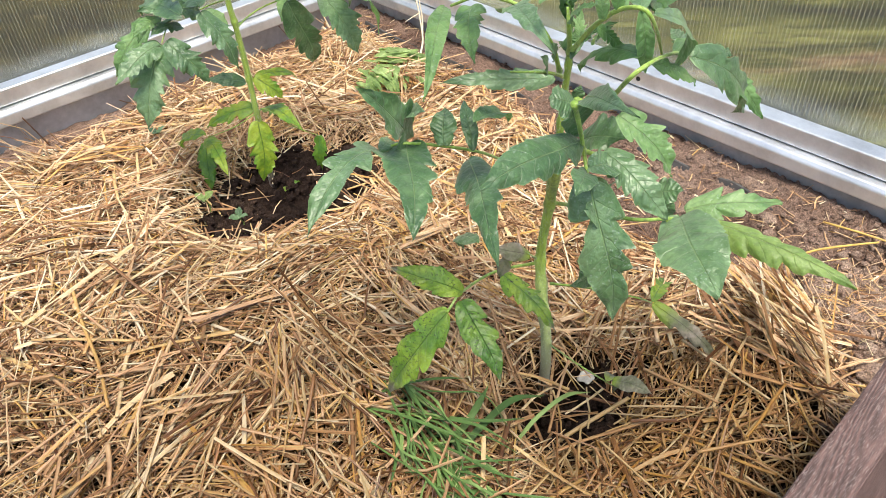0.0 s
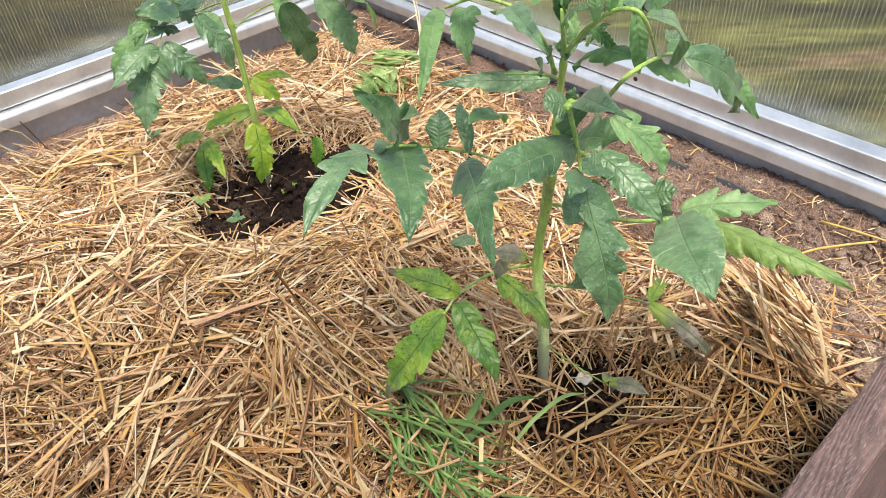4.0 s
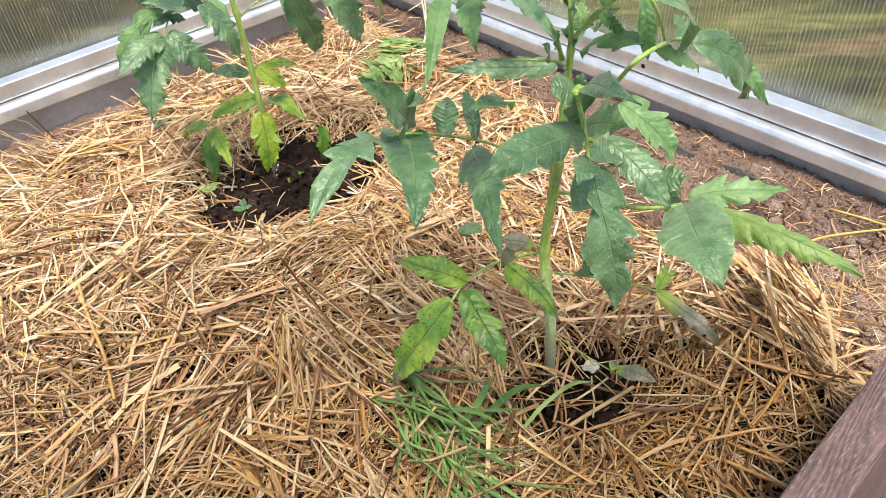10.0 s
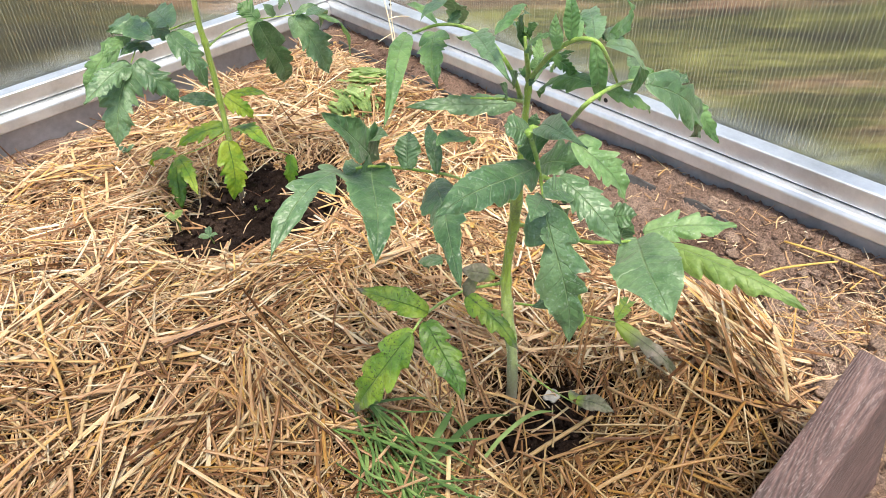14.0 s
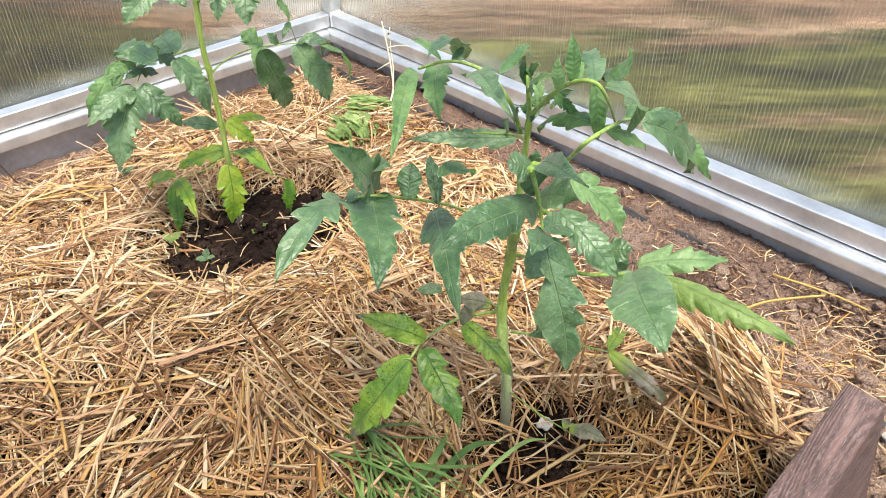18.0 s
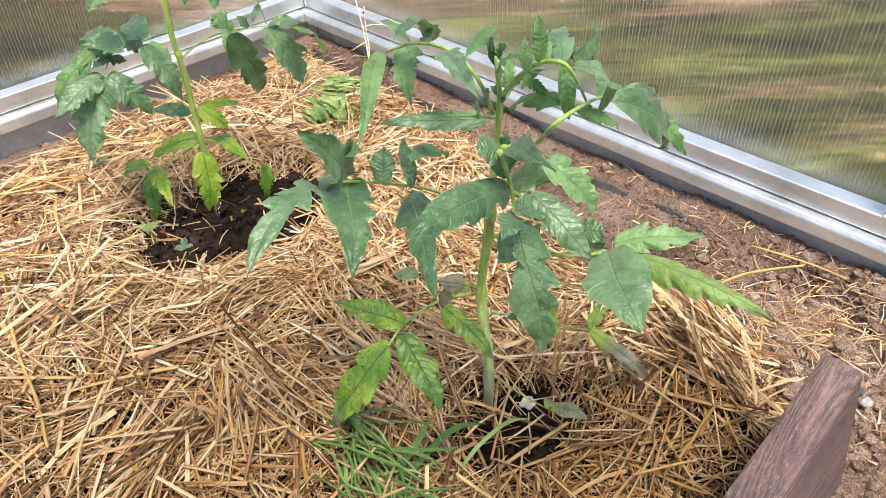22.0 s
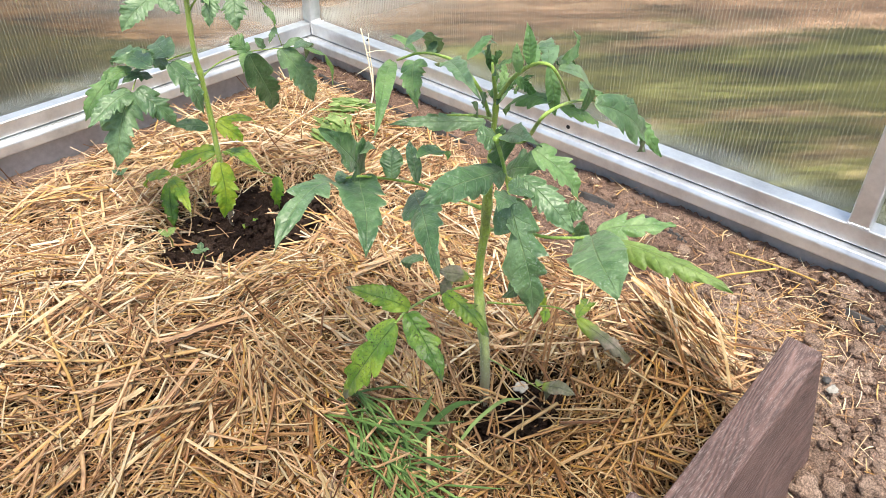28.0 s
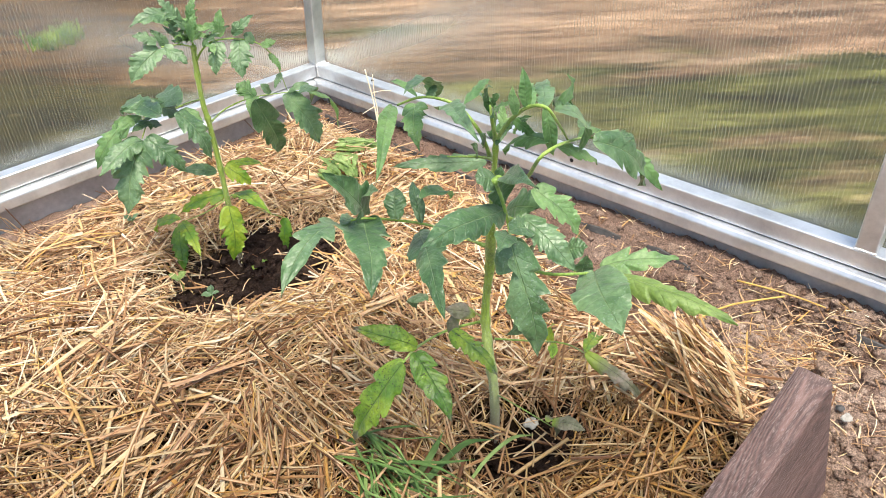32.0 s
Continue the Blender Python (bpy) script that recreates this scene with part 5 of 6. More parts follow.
leaflet(leaf_b, (-0.442, -0.405, 0.035), (-0.455, -0.409, -0.039), 0.037, LEAF_YELLOW, "lobed", 179, 0.12, 0.0)
leaf_c = petiole(plant, [(-0.419, -0.362, 0.063), (-0.427, -0.368, 0.067)], 0.0009, 0.0006, STALK)
leaflet(leaf_c, (-0.398, -0.302, 0.031), (-0.438, -0.284, 0.044), 0.021, LEAF, "plain", 180, 0.12, 0.0)
leaflet(leaf_c, (-0.415, -0.367, 0.068), (-0.392, -0.380, 0.035), 0.026, LEAF_YELLOW, "lobed", 181, 0.12, 0.0)
leaflet(leaf_c, (-0.406, -0.354, 0.063), (-0.340, -0.329, 0.023), 0.013, LEAF_YELLOW, "plain", 182, 0.12, 0.0)
leaf_d = petiole(plant, [(-0.420, -0.361, 0.159), (-0.412, -0.301, 0.136), (-0.431, -0.285, 0.128), (-0.471, -0.319, 0.142), (-0.504, -0.360, 0.138)], 0.0013, 0.0008, STALK)
leaflet(leaf_d, (-0.505, -0.360, 0.135), (-0.550, -0.370, 0.061), 0.053, LEAF, "deep", 183, 0.1, 0.0)
leaflet(leaf_d, (-0.506, -0.381, 0.146), (-0.482, -0.403, 0.099), 0.035, LEAF, "lobed", 184, 0.12, 0.0)
leaflet(leaf_d, (-0.471, -0.399, 0.170), (-0.453, -0.416, 0.108), 0.032, LEAF, "lobed", 185, 0.12, 0.0)
leaflet(leaf_d, (-0.481, -0.263, 0.122), (-0.529, -0.243, 0.069), 0.037, LEAF_PALE, "lobed", 186, 0.12, 0.0)
leaflet(leaf_d, (-0.494, -0.325, 0.123), (-0.539, -0.323, 0.091), 0.031, LEAF, "lobed", 187, 0.12, 0.0)
leaflet(leaf_d, (-0.493, -0.296, 0.143), (-0.516, -0.324, 0.131), 0.018, LEAF_BACK, "plain", 188, 0.12, 0.0)
leaflet(leaf_d, (-0.486, -0.388, 0.169), (-0.483, -0.262, 0.135), 0.034, LEAF, "lobed", 189, 0.12, 0.0)
leaflet(leaf_d, (-0.457, -0.369, 0.164), (-0.429, -0.285, 0.151), 0.036, LEAF, "lobed", 190, 0.12, 0.0)
leaflet(leaf_d, (-0.475, -0.348, 0.151), (-0.479, -0.297, 0.123), 0.026, LEAF, "lobed", 191, 0.12, 0.0)
leaflet(leaf_d, (-0.444, -0.335, 0.145), (-0.514, -0.347, 0.171), 0.034, LEAF, "lobed", 230, 0.12, 0.1)
leaflet(leaf_d, (-0.469, -0.335, 0.137), (-0.509, -0.347, 0.143), 0.024, LEAF, "lobed", 231, 0.12, 0.1)
leaflet(leaf_d, (-0.504, -0.355, 0.134), (-0.565, -0.367, 0.117), 0.036, LEAF, "lobed", 232, 0.12, 0.1)
leaflet(leaf_d, (-0.484, -0.32, 0.148), (-0.521, -0.332, 0.143), 0.02, LEAF_BACK, "plain", 233, 0.12, 0.1)
leaflet(leaf_d, (-0.501, -0.375, 0.145), (-0.494, -0.387, 0.105), 0.022, LEAF, "lobed", 234, 0.12, 0.1)
leaflet(leaf_d, (-0.454, -0.375, 0.16), (-0.44, -0.387, 0.142), 0.018, LEAF_PALE, "plain", 235, 0.12, 0.1)
leaf_e = petiole(plant, [(-0.417, -0.363, 0.129), (-0.373, -0.311, 0.114), (-0.355, -0.319, 0.121), (-0.332, -0.330, 0.125), (-0.293, -0.347, 0.123), (-0.308, -0.412, 0.145)], 0.0015, 0.0007, STALK)
leaflet(leaf_e, (-0.361, -0.380, 0.144), (-0.319, -0.338, 0.040), 0.045, LEAF, "lobed", 192, 0.12, 0.0)
leaflet(leaf_e, (-0.328, -0.401, 0.146), (-0.303, -0.420, 0.072), 0.041, LEAF, "lobed", 193, 0.12, 0.0)
leaflet(leaf_e, (-0.339, -0.338, 0.129), (-0.350, -0.321, 0.147), 0.034, LEAF_BACK, "lobed", 194, 0.12, 0.0)
leaflet(leaf_e, (-0.334, -0.330, 0.127), (-0.365, -0.366, 0.116), 0.023, LEAF_BACK, "lobed", 195, 0.12, 0.0)
leaflet(leaf_e, (-0.335, -0.449, 0.163), (-0.247, -0.389, 0.068), 0.020, LEAF_BACK, "lobed", 196, 0.12, 0.0)
leaflet(leaf_e, (-0.347, -0.461, 0.167), (-0.266, -0.360, 0.102), 0.018, LEAF, "plain", 197, 0.12, 0.0)
leaflet(leaf_e, (-0.326, -0.404, 0.148), (-0.301, -0.415, 0.154), 0.010, LEAF, "plain", 198, 0.12, 0.0)
leaflet(leaf_e, (-0.347, -0.394, 0.150), (-0.356, -0.390, 0.165), 0.012, LEAF, "plain", 199, 0.12, 0.0)
leaf_f = petiole(plant, [(-0.417, -0.363, 0.206), (-0.410, -0.376, 0.222), (-0.400, -0.391, 0.231), (-0.379, -0.401, 0.229), (-0.358, -0.410, 0.219), (-0.345, -0.416, 0.200), (-0.341, -0.417, 0.180), (-0.332, -0.411, 0.153)], 0.0015, 0.0006, STALK)
leaflet(leaf_f, (-0.399, -0.392, 0.229), (-0.417, -0.404, 0.197), 0.024, LEAF, "lobed", 200, 0.12, 0.0)
leaflet(leaf_f, (-0.378, -0.401, 0.227), (-0.396, -0.424, 0.192), 0.032, LEAF, "lobed", 201, 0.12, 0.0)
leaflet(leaf_f, (-0.363, -0.408, 0.222), (-0.372, -0.404, 0.234), 0.015, LEAF, "plain", 202, 0.12, 0.0)
leaflet(leaf_f, (-0.356, -0.411, 0.217), (-0.340, -0.418, 0.219), 0.016, LEAF_BACK, "lobed", 203, 0.12, 0.0)
leaflet(leaf_f, (-0.349, -0.414, 0.206), (-0.345, -0.426, 0.186), 0.010, LEAF_BACK, "lobed", 204, 0.12, 0.0)
leaflet(leaf_f, (-0.341, -0.417, 0.180), (-0.355, -0.421, 0.165), 0.011, LEAF, "lobed", 205, 0.12, 0.0)
leaf_g = petiole(plant, [(-0.417, -0.363, 0.222), (-0.433, -0.366, 0.230), (-0.459, -0.375, 0.236)], 0.0012, 0.0007, STALK)
leaflet(leaf_g, (-0.462, -0.374, 0.235), (-0.503, -0.376, 0.208), 0.032, LEAF, "lobed", 206, 0.12, 0.0)
leaflet(leaf_g, (-0.457, -0.376, 0.235), (-0.446, -0.402, 0.219), 0.022, LEAF, "lobed", 207, 0.12, 0.0)
leaflet(leaf_g, (-0.463, -0.374, 0.242), (-0.483, -0.365, 0.253), 0.019, LEAF, "lobed", 208, 0.12, 0.0)
leaflet(leaf_g, (-0.449, -0.369, 0.234), (-0.462, -0.364, 0.254), 0.015, LEAF, "lobed", 209, 0.12, 0.0)
leaf_h = petiole(plant, [(-0.416, -0.363, 0.224), (-0.417, -0.363, 0.238), (-0.424, -0.360, 0.252), (-0.426, -0.359, 0.261)], 0.0015, 0.0007, STALK)
leaflet(leaf_h, (-0.427, -0.358, 0.261), (-0.479, -0.356, 0.261), 0.029, LEAF, "lobed", 210, 0.12, 0.0)
leaflet(leaf_h, (-0.424, -0.360, 0.251), (-0.440, -0.352, 0.282), 0.021, LEAF, "lobed", 211, 0.12, 0.0)
leaflet(leaf_h, (-0.422, -0.360, 0.248), (-0.441, -0.363, 0.264), 0.015, LEAF, "lobed", 212, 0.12, 0.0)
leaflet(leaf_h, (-0.421, -0.361, 0.241), (-0.409, -0.377, 0.257), 0.014, LEAF_PALE, "lobed", 213, 0.12, 0.0)
leaflet(leaf_h, (-0.419, -0.362, 0.238), (-0.403, -0.379, 0.244), 0.016, LEAF_PALE, "lobed", 214, 0.12, 0.0)
leaflet(leaf_h, (-0.417, -0.363, 0.232), (-0.439, -0.374, 0.244), 0.015, LEAF, "lobed", 215, 0.12, 0.0)
leaflet(leaf_h, (-0.417, -0.363, 0.230), (-0.407, -0.388, 0.236), 0.014, LEAF_PALE, "lobed", 216, 0.12, 0.0)
leaflet(leaf_h, (-0.418, -0.362, 0.241), (-0.440, -0.374, 0.254), 0.014, LEAF, "lobed", 217, 0.12, 0.0)
leaflet(leaf_h, (-0.398, -0.392, 0.235), (-0.390, -0.396, 0.265), 0.017, LEAF_PALE, "lobed", 218, 0.12, 0.0)
leaflet(leaf_h, (-0.383, -0.399, 0.234), (-0.358, -0.410, 0.253), 0.015, LEAF, "lobed", 219, 0.12, 0.0)
leaflet(leaf_h, (-0.382, -0.400, 0.237), (-0.375, -0.403, 0.249), 0.010, LEAF, "plain", 220, 0.12, 0.0)


def shoot_tip(parent, at, count, size, seed, mats):
    """Crowded young leaves at a growing tip, each on the plant."""
    rng = random.Random(seed)
    for k in range(count):
        a, e = rng.uniform(0, 6.28), rng.uniform(-0.1, 1.2)
        p = Vector(at) + Vector((rng.gauss(0, size * 0.35), rng.gauss(0, size * 0.35), rng.gauss(0, size * 0.2)))
        d = Vector((math.cos(a) * math.cos(e), math.sin(a) * math.cos(e), math.sin(e))) * size * rng.uniform(0.45, 1.2)
        leaflet(parent, p, p + d, d.length * rng.uniform(0.28, 0.5), mats[k % len(mats)], ("lobed", "deep", "plain")[k % 3], seed + k, 0.15, 0.2, "young_leaf")


shoot_tip(near_plant, (-0.431, -0.836, 0.252), 10, 0.022, 1200, (LEAF_PALE, LEAF_BACK, LEAF))
shoot_tip(plant, (-0.418, -0.362, 0.232), 22, 0.032, 1300, (LEAF_PALE, LEAF, LEAF_BACK))

# ---- soil: moist pits, clods, edging strip ----
def moist_patch(cx, cy, a, b, seed):
    """A patch of dark moist crumbly soil round a plant's foot."""
    v, f = [], []
    rings, spokes = 46, 120
    for i in range(rings + 1):
        for k in range(spokes):
            r = i / rings
            t = 2 * math.pi * k / spokes
            wob = 1 + 0.22 * noise.noise(Vector((math.cos(t) * 1.6, math.sin(t) * 1.6, seed)))
            x, y = cx + math.cos(t) * a * r * wob, cy + math.sin(t) * b * r * wob
            p = Vector((x, y, seed))
            z = soil_z(x, y) + 0.010 * (1 - r ** 4) + (1 - r ** 6) * (0.014 * (0.45 - noise.voronoi(p * 75 + Vector((noise.noise(p * 60), 0, 0)))[0][0]) + 0.006 * (0.45 - noise.voronoi(p * 190)[0][0]))
            v.append((x, y, z - 0.004 * r ** 8))
    for i in range(rings):
        for k in range(spokes):
            j = (k + 1) % spokes
            f.append((i * spokes + k, i * spokes + j, (i + 1) * spokes + j, (i + 1) * spokes + k))
    ob = mesh_from("moist_soil", v, f, WET, None, True)
    return tagged(ob, "dark moist crumbly soil in a planting hole", "soil", kind="stuff")


for cx, cy, a, b, seed in ((-0.424, -0.410, 0.155, 0.122, 1), (-0.426, -0.850, 0.085, 0.062, 2), (-0.86, -0.47, 0.09, 0.07, 3)):
    moist_patch(cx, cy, a, b, seed)


def crumbs(name, count, seed, place, lo, hi, mat, label, lift=0.0):
    """Many small clods in one mesh; place(rng) gives x, y."""
    rng = random.Random(seed)
    protos = []
    for q in range(8):
        bm = lump(seed * 10 + q, 1.0, sub=1, flat=0.7)
        shake = random.Random(seed * 31 + q)
        for w in bm.verts:
            w.co *= shake.uniform(0.62, 1.3)
        protos.append((np.array([w.co[:] for w in bm.verts]), [[w.index for w in fc.verts] for fc in bm.faces]))
        bm.free()
    v, f = [], []
    while count:
        x, y = place(rng)
        r = lo + (hi - lo) * rng.random() ** 4
        co, fc = protos[rng.randrange(8)]
        a = rng.uniform(0, 6.28)
        m = np.array(((math.cos(a), -math.sin(a), 0), (math.sin(a), math.cos(a), 0), (0, 0, 1))) * r
        k = len(v)
        v += [tuple(q) for q in co @ m.T + np.array((x, y, soil_z(x, y) + lift + r * 0.25))]
        f += [[i + k for i in q] for q in fc]
        count -= 1
    ob = mesh_from(name, v, f, mat)
    return tagged(ob, label, "soil", kind="stuff")


def beside_end(rng):
    while True:
        y = rng.uniform(-1.25, -0.03)
        x = rng.uniform(min(straw_edge(y) - 0.05, -0.05), -0.004) if y > -1.03 else rng.uniform(-0.45, -0.004)
        if rng.random() < 0.25 + 0.75 * smooth01((-0.45 - y) / 0.4):
            return x, y


def by_board(rng):
    while True:
        x, y = rng.uniform(-0.30, -0.008), rng.uniform(-1.24, -0.93)
        if (y < -1.03 or x > straw_edge(y) - 0.01) and noise.noise(Vector((x * 22, y * 22, 3))) > rng.uniform(-0.5, 0.25):
            return x, y


def beside_side(rng):
    return rng.uniform(-1.0, -0.02), rng.uniform(-0.10, -0.004)


def in_hole(rng):
    cx, cy, a, b = rng.choice(((-0.430, -0.410, 0.125, 0.090), (-0.430, -0.410, 0.125, 0.090), (-0.420, -0.838, 0.08, 0.06), (-0.86, -0.47, 0.08, 0.06)))
    t, r = rng.uniform(0, 6.28), math.sqrt(rng.random())
    return cx + math.cos(t) * a * r, cy + math.sin(t) * b * r


crumbs("soil_crumbs", 22000, 21, beside_end, 0.0003, 0.0034, SOIL, "loose dry crumbs and clods of brown soil")
crumbs("soil_crumbs", 10000, 24, by_board, 0.0007, 0.0062, CRUMBLY, "rough crumbly lumps of brown soil by the board")
crumbs("soil_crumbs", 1400, 22, beside_side, 0.0008, 0.009, SOIL, "dry crumbs of soil along the long wall")
crumbs("soil_crumbs", 2600, 23, in_hole, 0.0008, 0.0060, WET, "dark moist crumbs of soil round the plants", 0.0165)

def rough_clod(seed, r):
    """A crumbly clod: a lump roughened with creased knobs."""
    bm = lump(seed, r, sub=3, flat=0.72)
    off = Vector((seed, seed * 2.3, 0))
    for q in bm.verts:
        k = 1 + 0.55 * (0.45 - noise.voronoi(q.co * 150 + off)[0][0]) + 0.22 * (0.4 - noise.voronoi(q.co * 420 + off)[0][0])
        q.co *= k
    return bm


# larger clods, each its own thing
rng = random.Random(5)
clods = []
for k in range(6):
    clods.append(finish("soil_clod", rough_clod(60 + k, 0.010), CRUMBLY, None, "", True))
spots = []
while len(spots) < 130:
    y = rng.uniform(-1.2, -0.55) if len(spots) < 80 else rng.uniform(-1.22, -0.90)
    x = rng.uniform(straw_edge(y) + 0.01 if y > -1.03 else -0.36, -0.018)
    if all(math.hypot(x - q[0], y - q[1]) > 0.014 for q in spots) and not (y < -1.02 and y > -1.10 and x < -0.235):
        spots.append((x, y))
for k, (x, y) in enumerate(spots):
    s = (0.25 + 0.75 * rng.random() ** 2) * (0.6 + 0.75 * smooth01((-0.7 - y) / 0.25))
    m = Matrix.LocRotScale((x, y, soil_z(x, y) + 0.004 * s), Euler((rng.uniform(-.4, .4), rng.uniform(-.4, .4), rng.uniform(0, 6.28))), None)
    if k < 6:
        ob = clods[k]
        ob.matrix_world = m
    else:
        ob = clods[k % 6].copy()
        scene.collection.objects.link(ob)
        ob.matrix_world = m
    ob.scale = (s, s * rng.uniform(0.8, 1.1), s)
    tagged(ob, "dry lumpy clod of brown soil by the wall", "soil clod", "soil clods")


def strip(pts, w, h, name="edging_strip"):
    """A flat black strip half buried on edge."""
    c = curve_points(pts, 8)
    bm = bmesh.new()
    rings = []
    for i, q in enumerate(c):
        d = (c[min(i + 1, len(c) - 1)] - c[max(i - 1, 0)]).normalized()
        s = Vector((-d.y, d.x, 0)).normalized()
        lean = 0.35
        top = q + Vector((0, 0, h)) + s * (lean * h)
        rings.append([bm.verts.new(p) for p in (q + s * w, q - s * w, top - s * w, top + s * w)])
    for a, b in zip(rings, rings[1:]):
        for k in range(4):
            j = (k + 1) % 4
            bm.faces.new((a[k], a[j], b[j], b[k]))
    bm.faces.new(rings[0][::-1])
    bm.faces.new(rings[-1])
    ob = finish(name, bm, BLACK)
    return tagged(ob, "black plastic edging strip half buried in the soil", "edging strip", "edging strips")


strip([(-0.047, -0.067, -0.088), (-0.056, -0.16, -0.087), (-0.052, -0.30, -0.088), (-0.056, -0.40, -0.089), (-0.052, -0.50, -0.094)], 0.0012, 0.017)
strip([(-0.052, -0.655, -0.084), (-0.050, -0.695, -0.080), (-0.046, -0.730, -0.084)], 0.0016, 0.008)
strip([(-0.042, -0.765, -0.084), (-0.045, -0.79, -0.079), (-0.051, -0.825, -0.081), (-0.055, -0.85, -0.086)], 0.0016, 0.008)
strip([(-0.046, -0.99, -0.093), (-0.051, -1.03, -0.086), (-0.052, -1.07, -0.086), (-0.055, -1.16, -0.092)], 0.0014, 0.011)
strip([(-0.70, -0.055, -0.105), (-0.59, -0.062, -0.102), (-0.45, -0.066, -0.103), (-0.30, -0.060, -0.100), (-0.16, -0.050, -0.097), (-0.05, -0.064, -0.092)], 0.0012, 0.020)


# ---- single straws that lie on top ----
def one_straw(name, a, b, w, mat, parent=None, seed=1, bend=0.03):
    """A hollow-looking stalk from a to b, slightly bent and split, with a joint."""
    rng = random.Random(seed)
    A, B = Vector(a), Vector(b)
    d = B - A
    side = d.cross(Vector((0, 0, 1))).normalized() if abs(d.normalized().z) < 0.95 else Vector((1, 0, 0))
    m1 = A.lerp(B, 0.35) + side * rng.uniform(-bend, bend) * d.length + Vector((0, 0, rng.uniform(0, bend) * d.length))
    m2 = A.lerp(B, 0.7) + side * rng.uniform(-bend, bend) * d.length
    bm = tube([A, m1, m2, B], w / 2, w / 2 * rng.uniform(0.7, 0.95), 7, 0.10, ((rng.uniform(0.3, 0.6), 0.25, 0.022),), seed, 4)
    return part(name, bm, mat, parent, "", True)


STRAW_YELLOW = m_plain("straw_yellow", (0.60, 0.40, 0.105), 0.45, 0, 160, 0.5, 0.3)
for k, (a, b, w) in enumerate((((-0.696, -0.463, -0.008), (-0.730, -0.639, -0.002), 0.0046), ((-0.752, -0.561, -0.014), (-0.738, -0.635, -0.010), 0.0042),
                               ((-0.810, -0.627, -0.016), (-0.735, -0.622, -0.008), 0.0036), ((-0.700, -0.655, -0.001), (-0.640, -0.590, 0.002), 0.0044),
                               ((-0.554, -0.629, 0.010), (-0.548, -0.725, 0.012), 0.0040), ((-0.606, -0.754, 0.030), (-0.661, -0.803, 0.006), 0.0040),
                               ((-0.783, -0.548, -0.010), (-0.749, -0.569, -0.006), 0.0050), ((-0.336, -0.903, -0.028), (-0.352, -0.989, -0.016), 0.0030),
                               ((-0.250, -0.904, -0.026), (-0.262, -0.983, -0.018), 0.0036), ((-0.233, -0.931, -0.012), (-0.276, -0.973, -0.010), 0.0044),
                               ((-0.205, -0.930, -0.040), (-0.247, -1.001, -0.050), 0.0040), ((-0.384, -0.898, -0.030), (-0.379, -0.962, -0.020), 0.0040),
                               ((-0.334, -0.991, -0.012), (-0.398, -0.995, -0.012), 0.0036), ((-0.483, -0.888, -0.044), (-0.413, -0.905, -0.036), 0.0050),
                               ((-0.482, -0.880, -0.040), (-0.426, -0.852, -0.022), 0.0034), ((-0.433, -0.977, -0.014), (-0.390, -1.006, -0.012), 0.0034),
                               ((-0.582, -0.818, -0.014), (-0.555, -0.860, -0.016), 0.0060), ((-0.105, -0.387, -0.052), (-0.185, -0.404, -0.046), 0.0046),
                               ((-0.100, -0.410, -0.055), (-0.200, -0.440, -0.046), 0.0040), ((-0.654, -0.748, -0.005), (-0.612, -0.722, 0.030), 0.0056),
                               ((-0.633, -0.751, -0.005), (-0.606, -0.733, 0.034), 0.0044), ((-0.598, -0.733, -0.005), (-0.596, -0.739, 0.030), 0.0036),
                               ((-0.644, -0.760, -0.005), (-0.617, -0.745, 0.028), 0.0046), ((-0.665, -0.735, -0.01), (-0.628, -0.700, 0.026), 0.0040))):
    one_straw("straw_stalk", a, b, w * 0.75, STRAW_ONE, mulch, 300 + k, 0.014)
yellow = thing("straw_stalk", "two crossed yellow straw stalks lying on the bare soil", "straw stalk")
one_straw("stalk", (-0.050, -0.899, -0.066), (-0.040, -1.000, -0.062), 0.0026, STRAW_YELLOW, yellow, 341, 0.05)
one_straw("stalk", (-0.150, -0.900, -0.062), (-0.052, -0.957, -0.060), 0.0028, STRAW_YELLOW, yellow, 342, 0.05)

# straws laid over the mulch and stray bits on the soil, each a part on one of a few shared shapes
rng = random.Random(77)
shapes = []
for k in range(10):
    L = (0.05, 0.07, 0.09, 0.11, 0.14)[k % 5]
    ob = one_straw("straw", (-L / 2, 0, 0), (L / 2, 0, 0.003 * (k % 3)), (0.0024, 0.0032, 0.0042)[k % 3], STRAW_ONE, mulch, 400 + k, 0.022)
    for q in ob.data.vertices:
        q.co.z *= 0.5
    shapes.append((L, ob))
n = 0
while n < 290:
    x, y = rng.uniform(-0.92, -0.05), rng.uniform(-1.01, -0.09)
    if x > straw_edge(y) - 0.02 or in_pit(x, y, 1.15):
        continue
    L, proto = shapes[n % 10]
    a = rng.uniform(0, 6.28)
    z0 = straw_h(x - math.cos(a) * L * 0.4, y - math.sin(a) * L * 0.4)
    z1 = straw_h(x + math.cos(a) * L * 0.4, y + math.sin(a) * L * 0.4)
    ob = proto if n < 10 else proto.copy()
    if n >= 10:
        scene.collection.objects.link(ob)
    tip = math.atan2(z1 - z0, L * 0.8) + rng.gauss(0, 0.2)
    ob.matrix_basis = Matrix.LocRotScale((x, y, max(straw_h(x, y), (z0 + z1) / 2) + rng.uniform(0.001, 0.007)), Euler((0, -tip, a)), None)
    n += 1

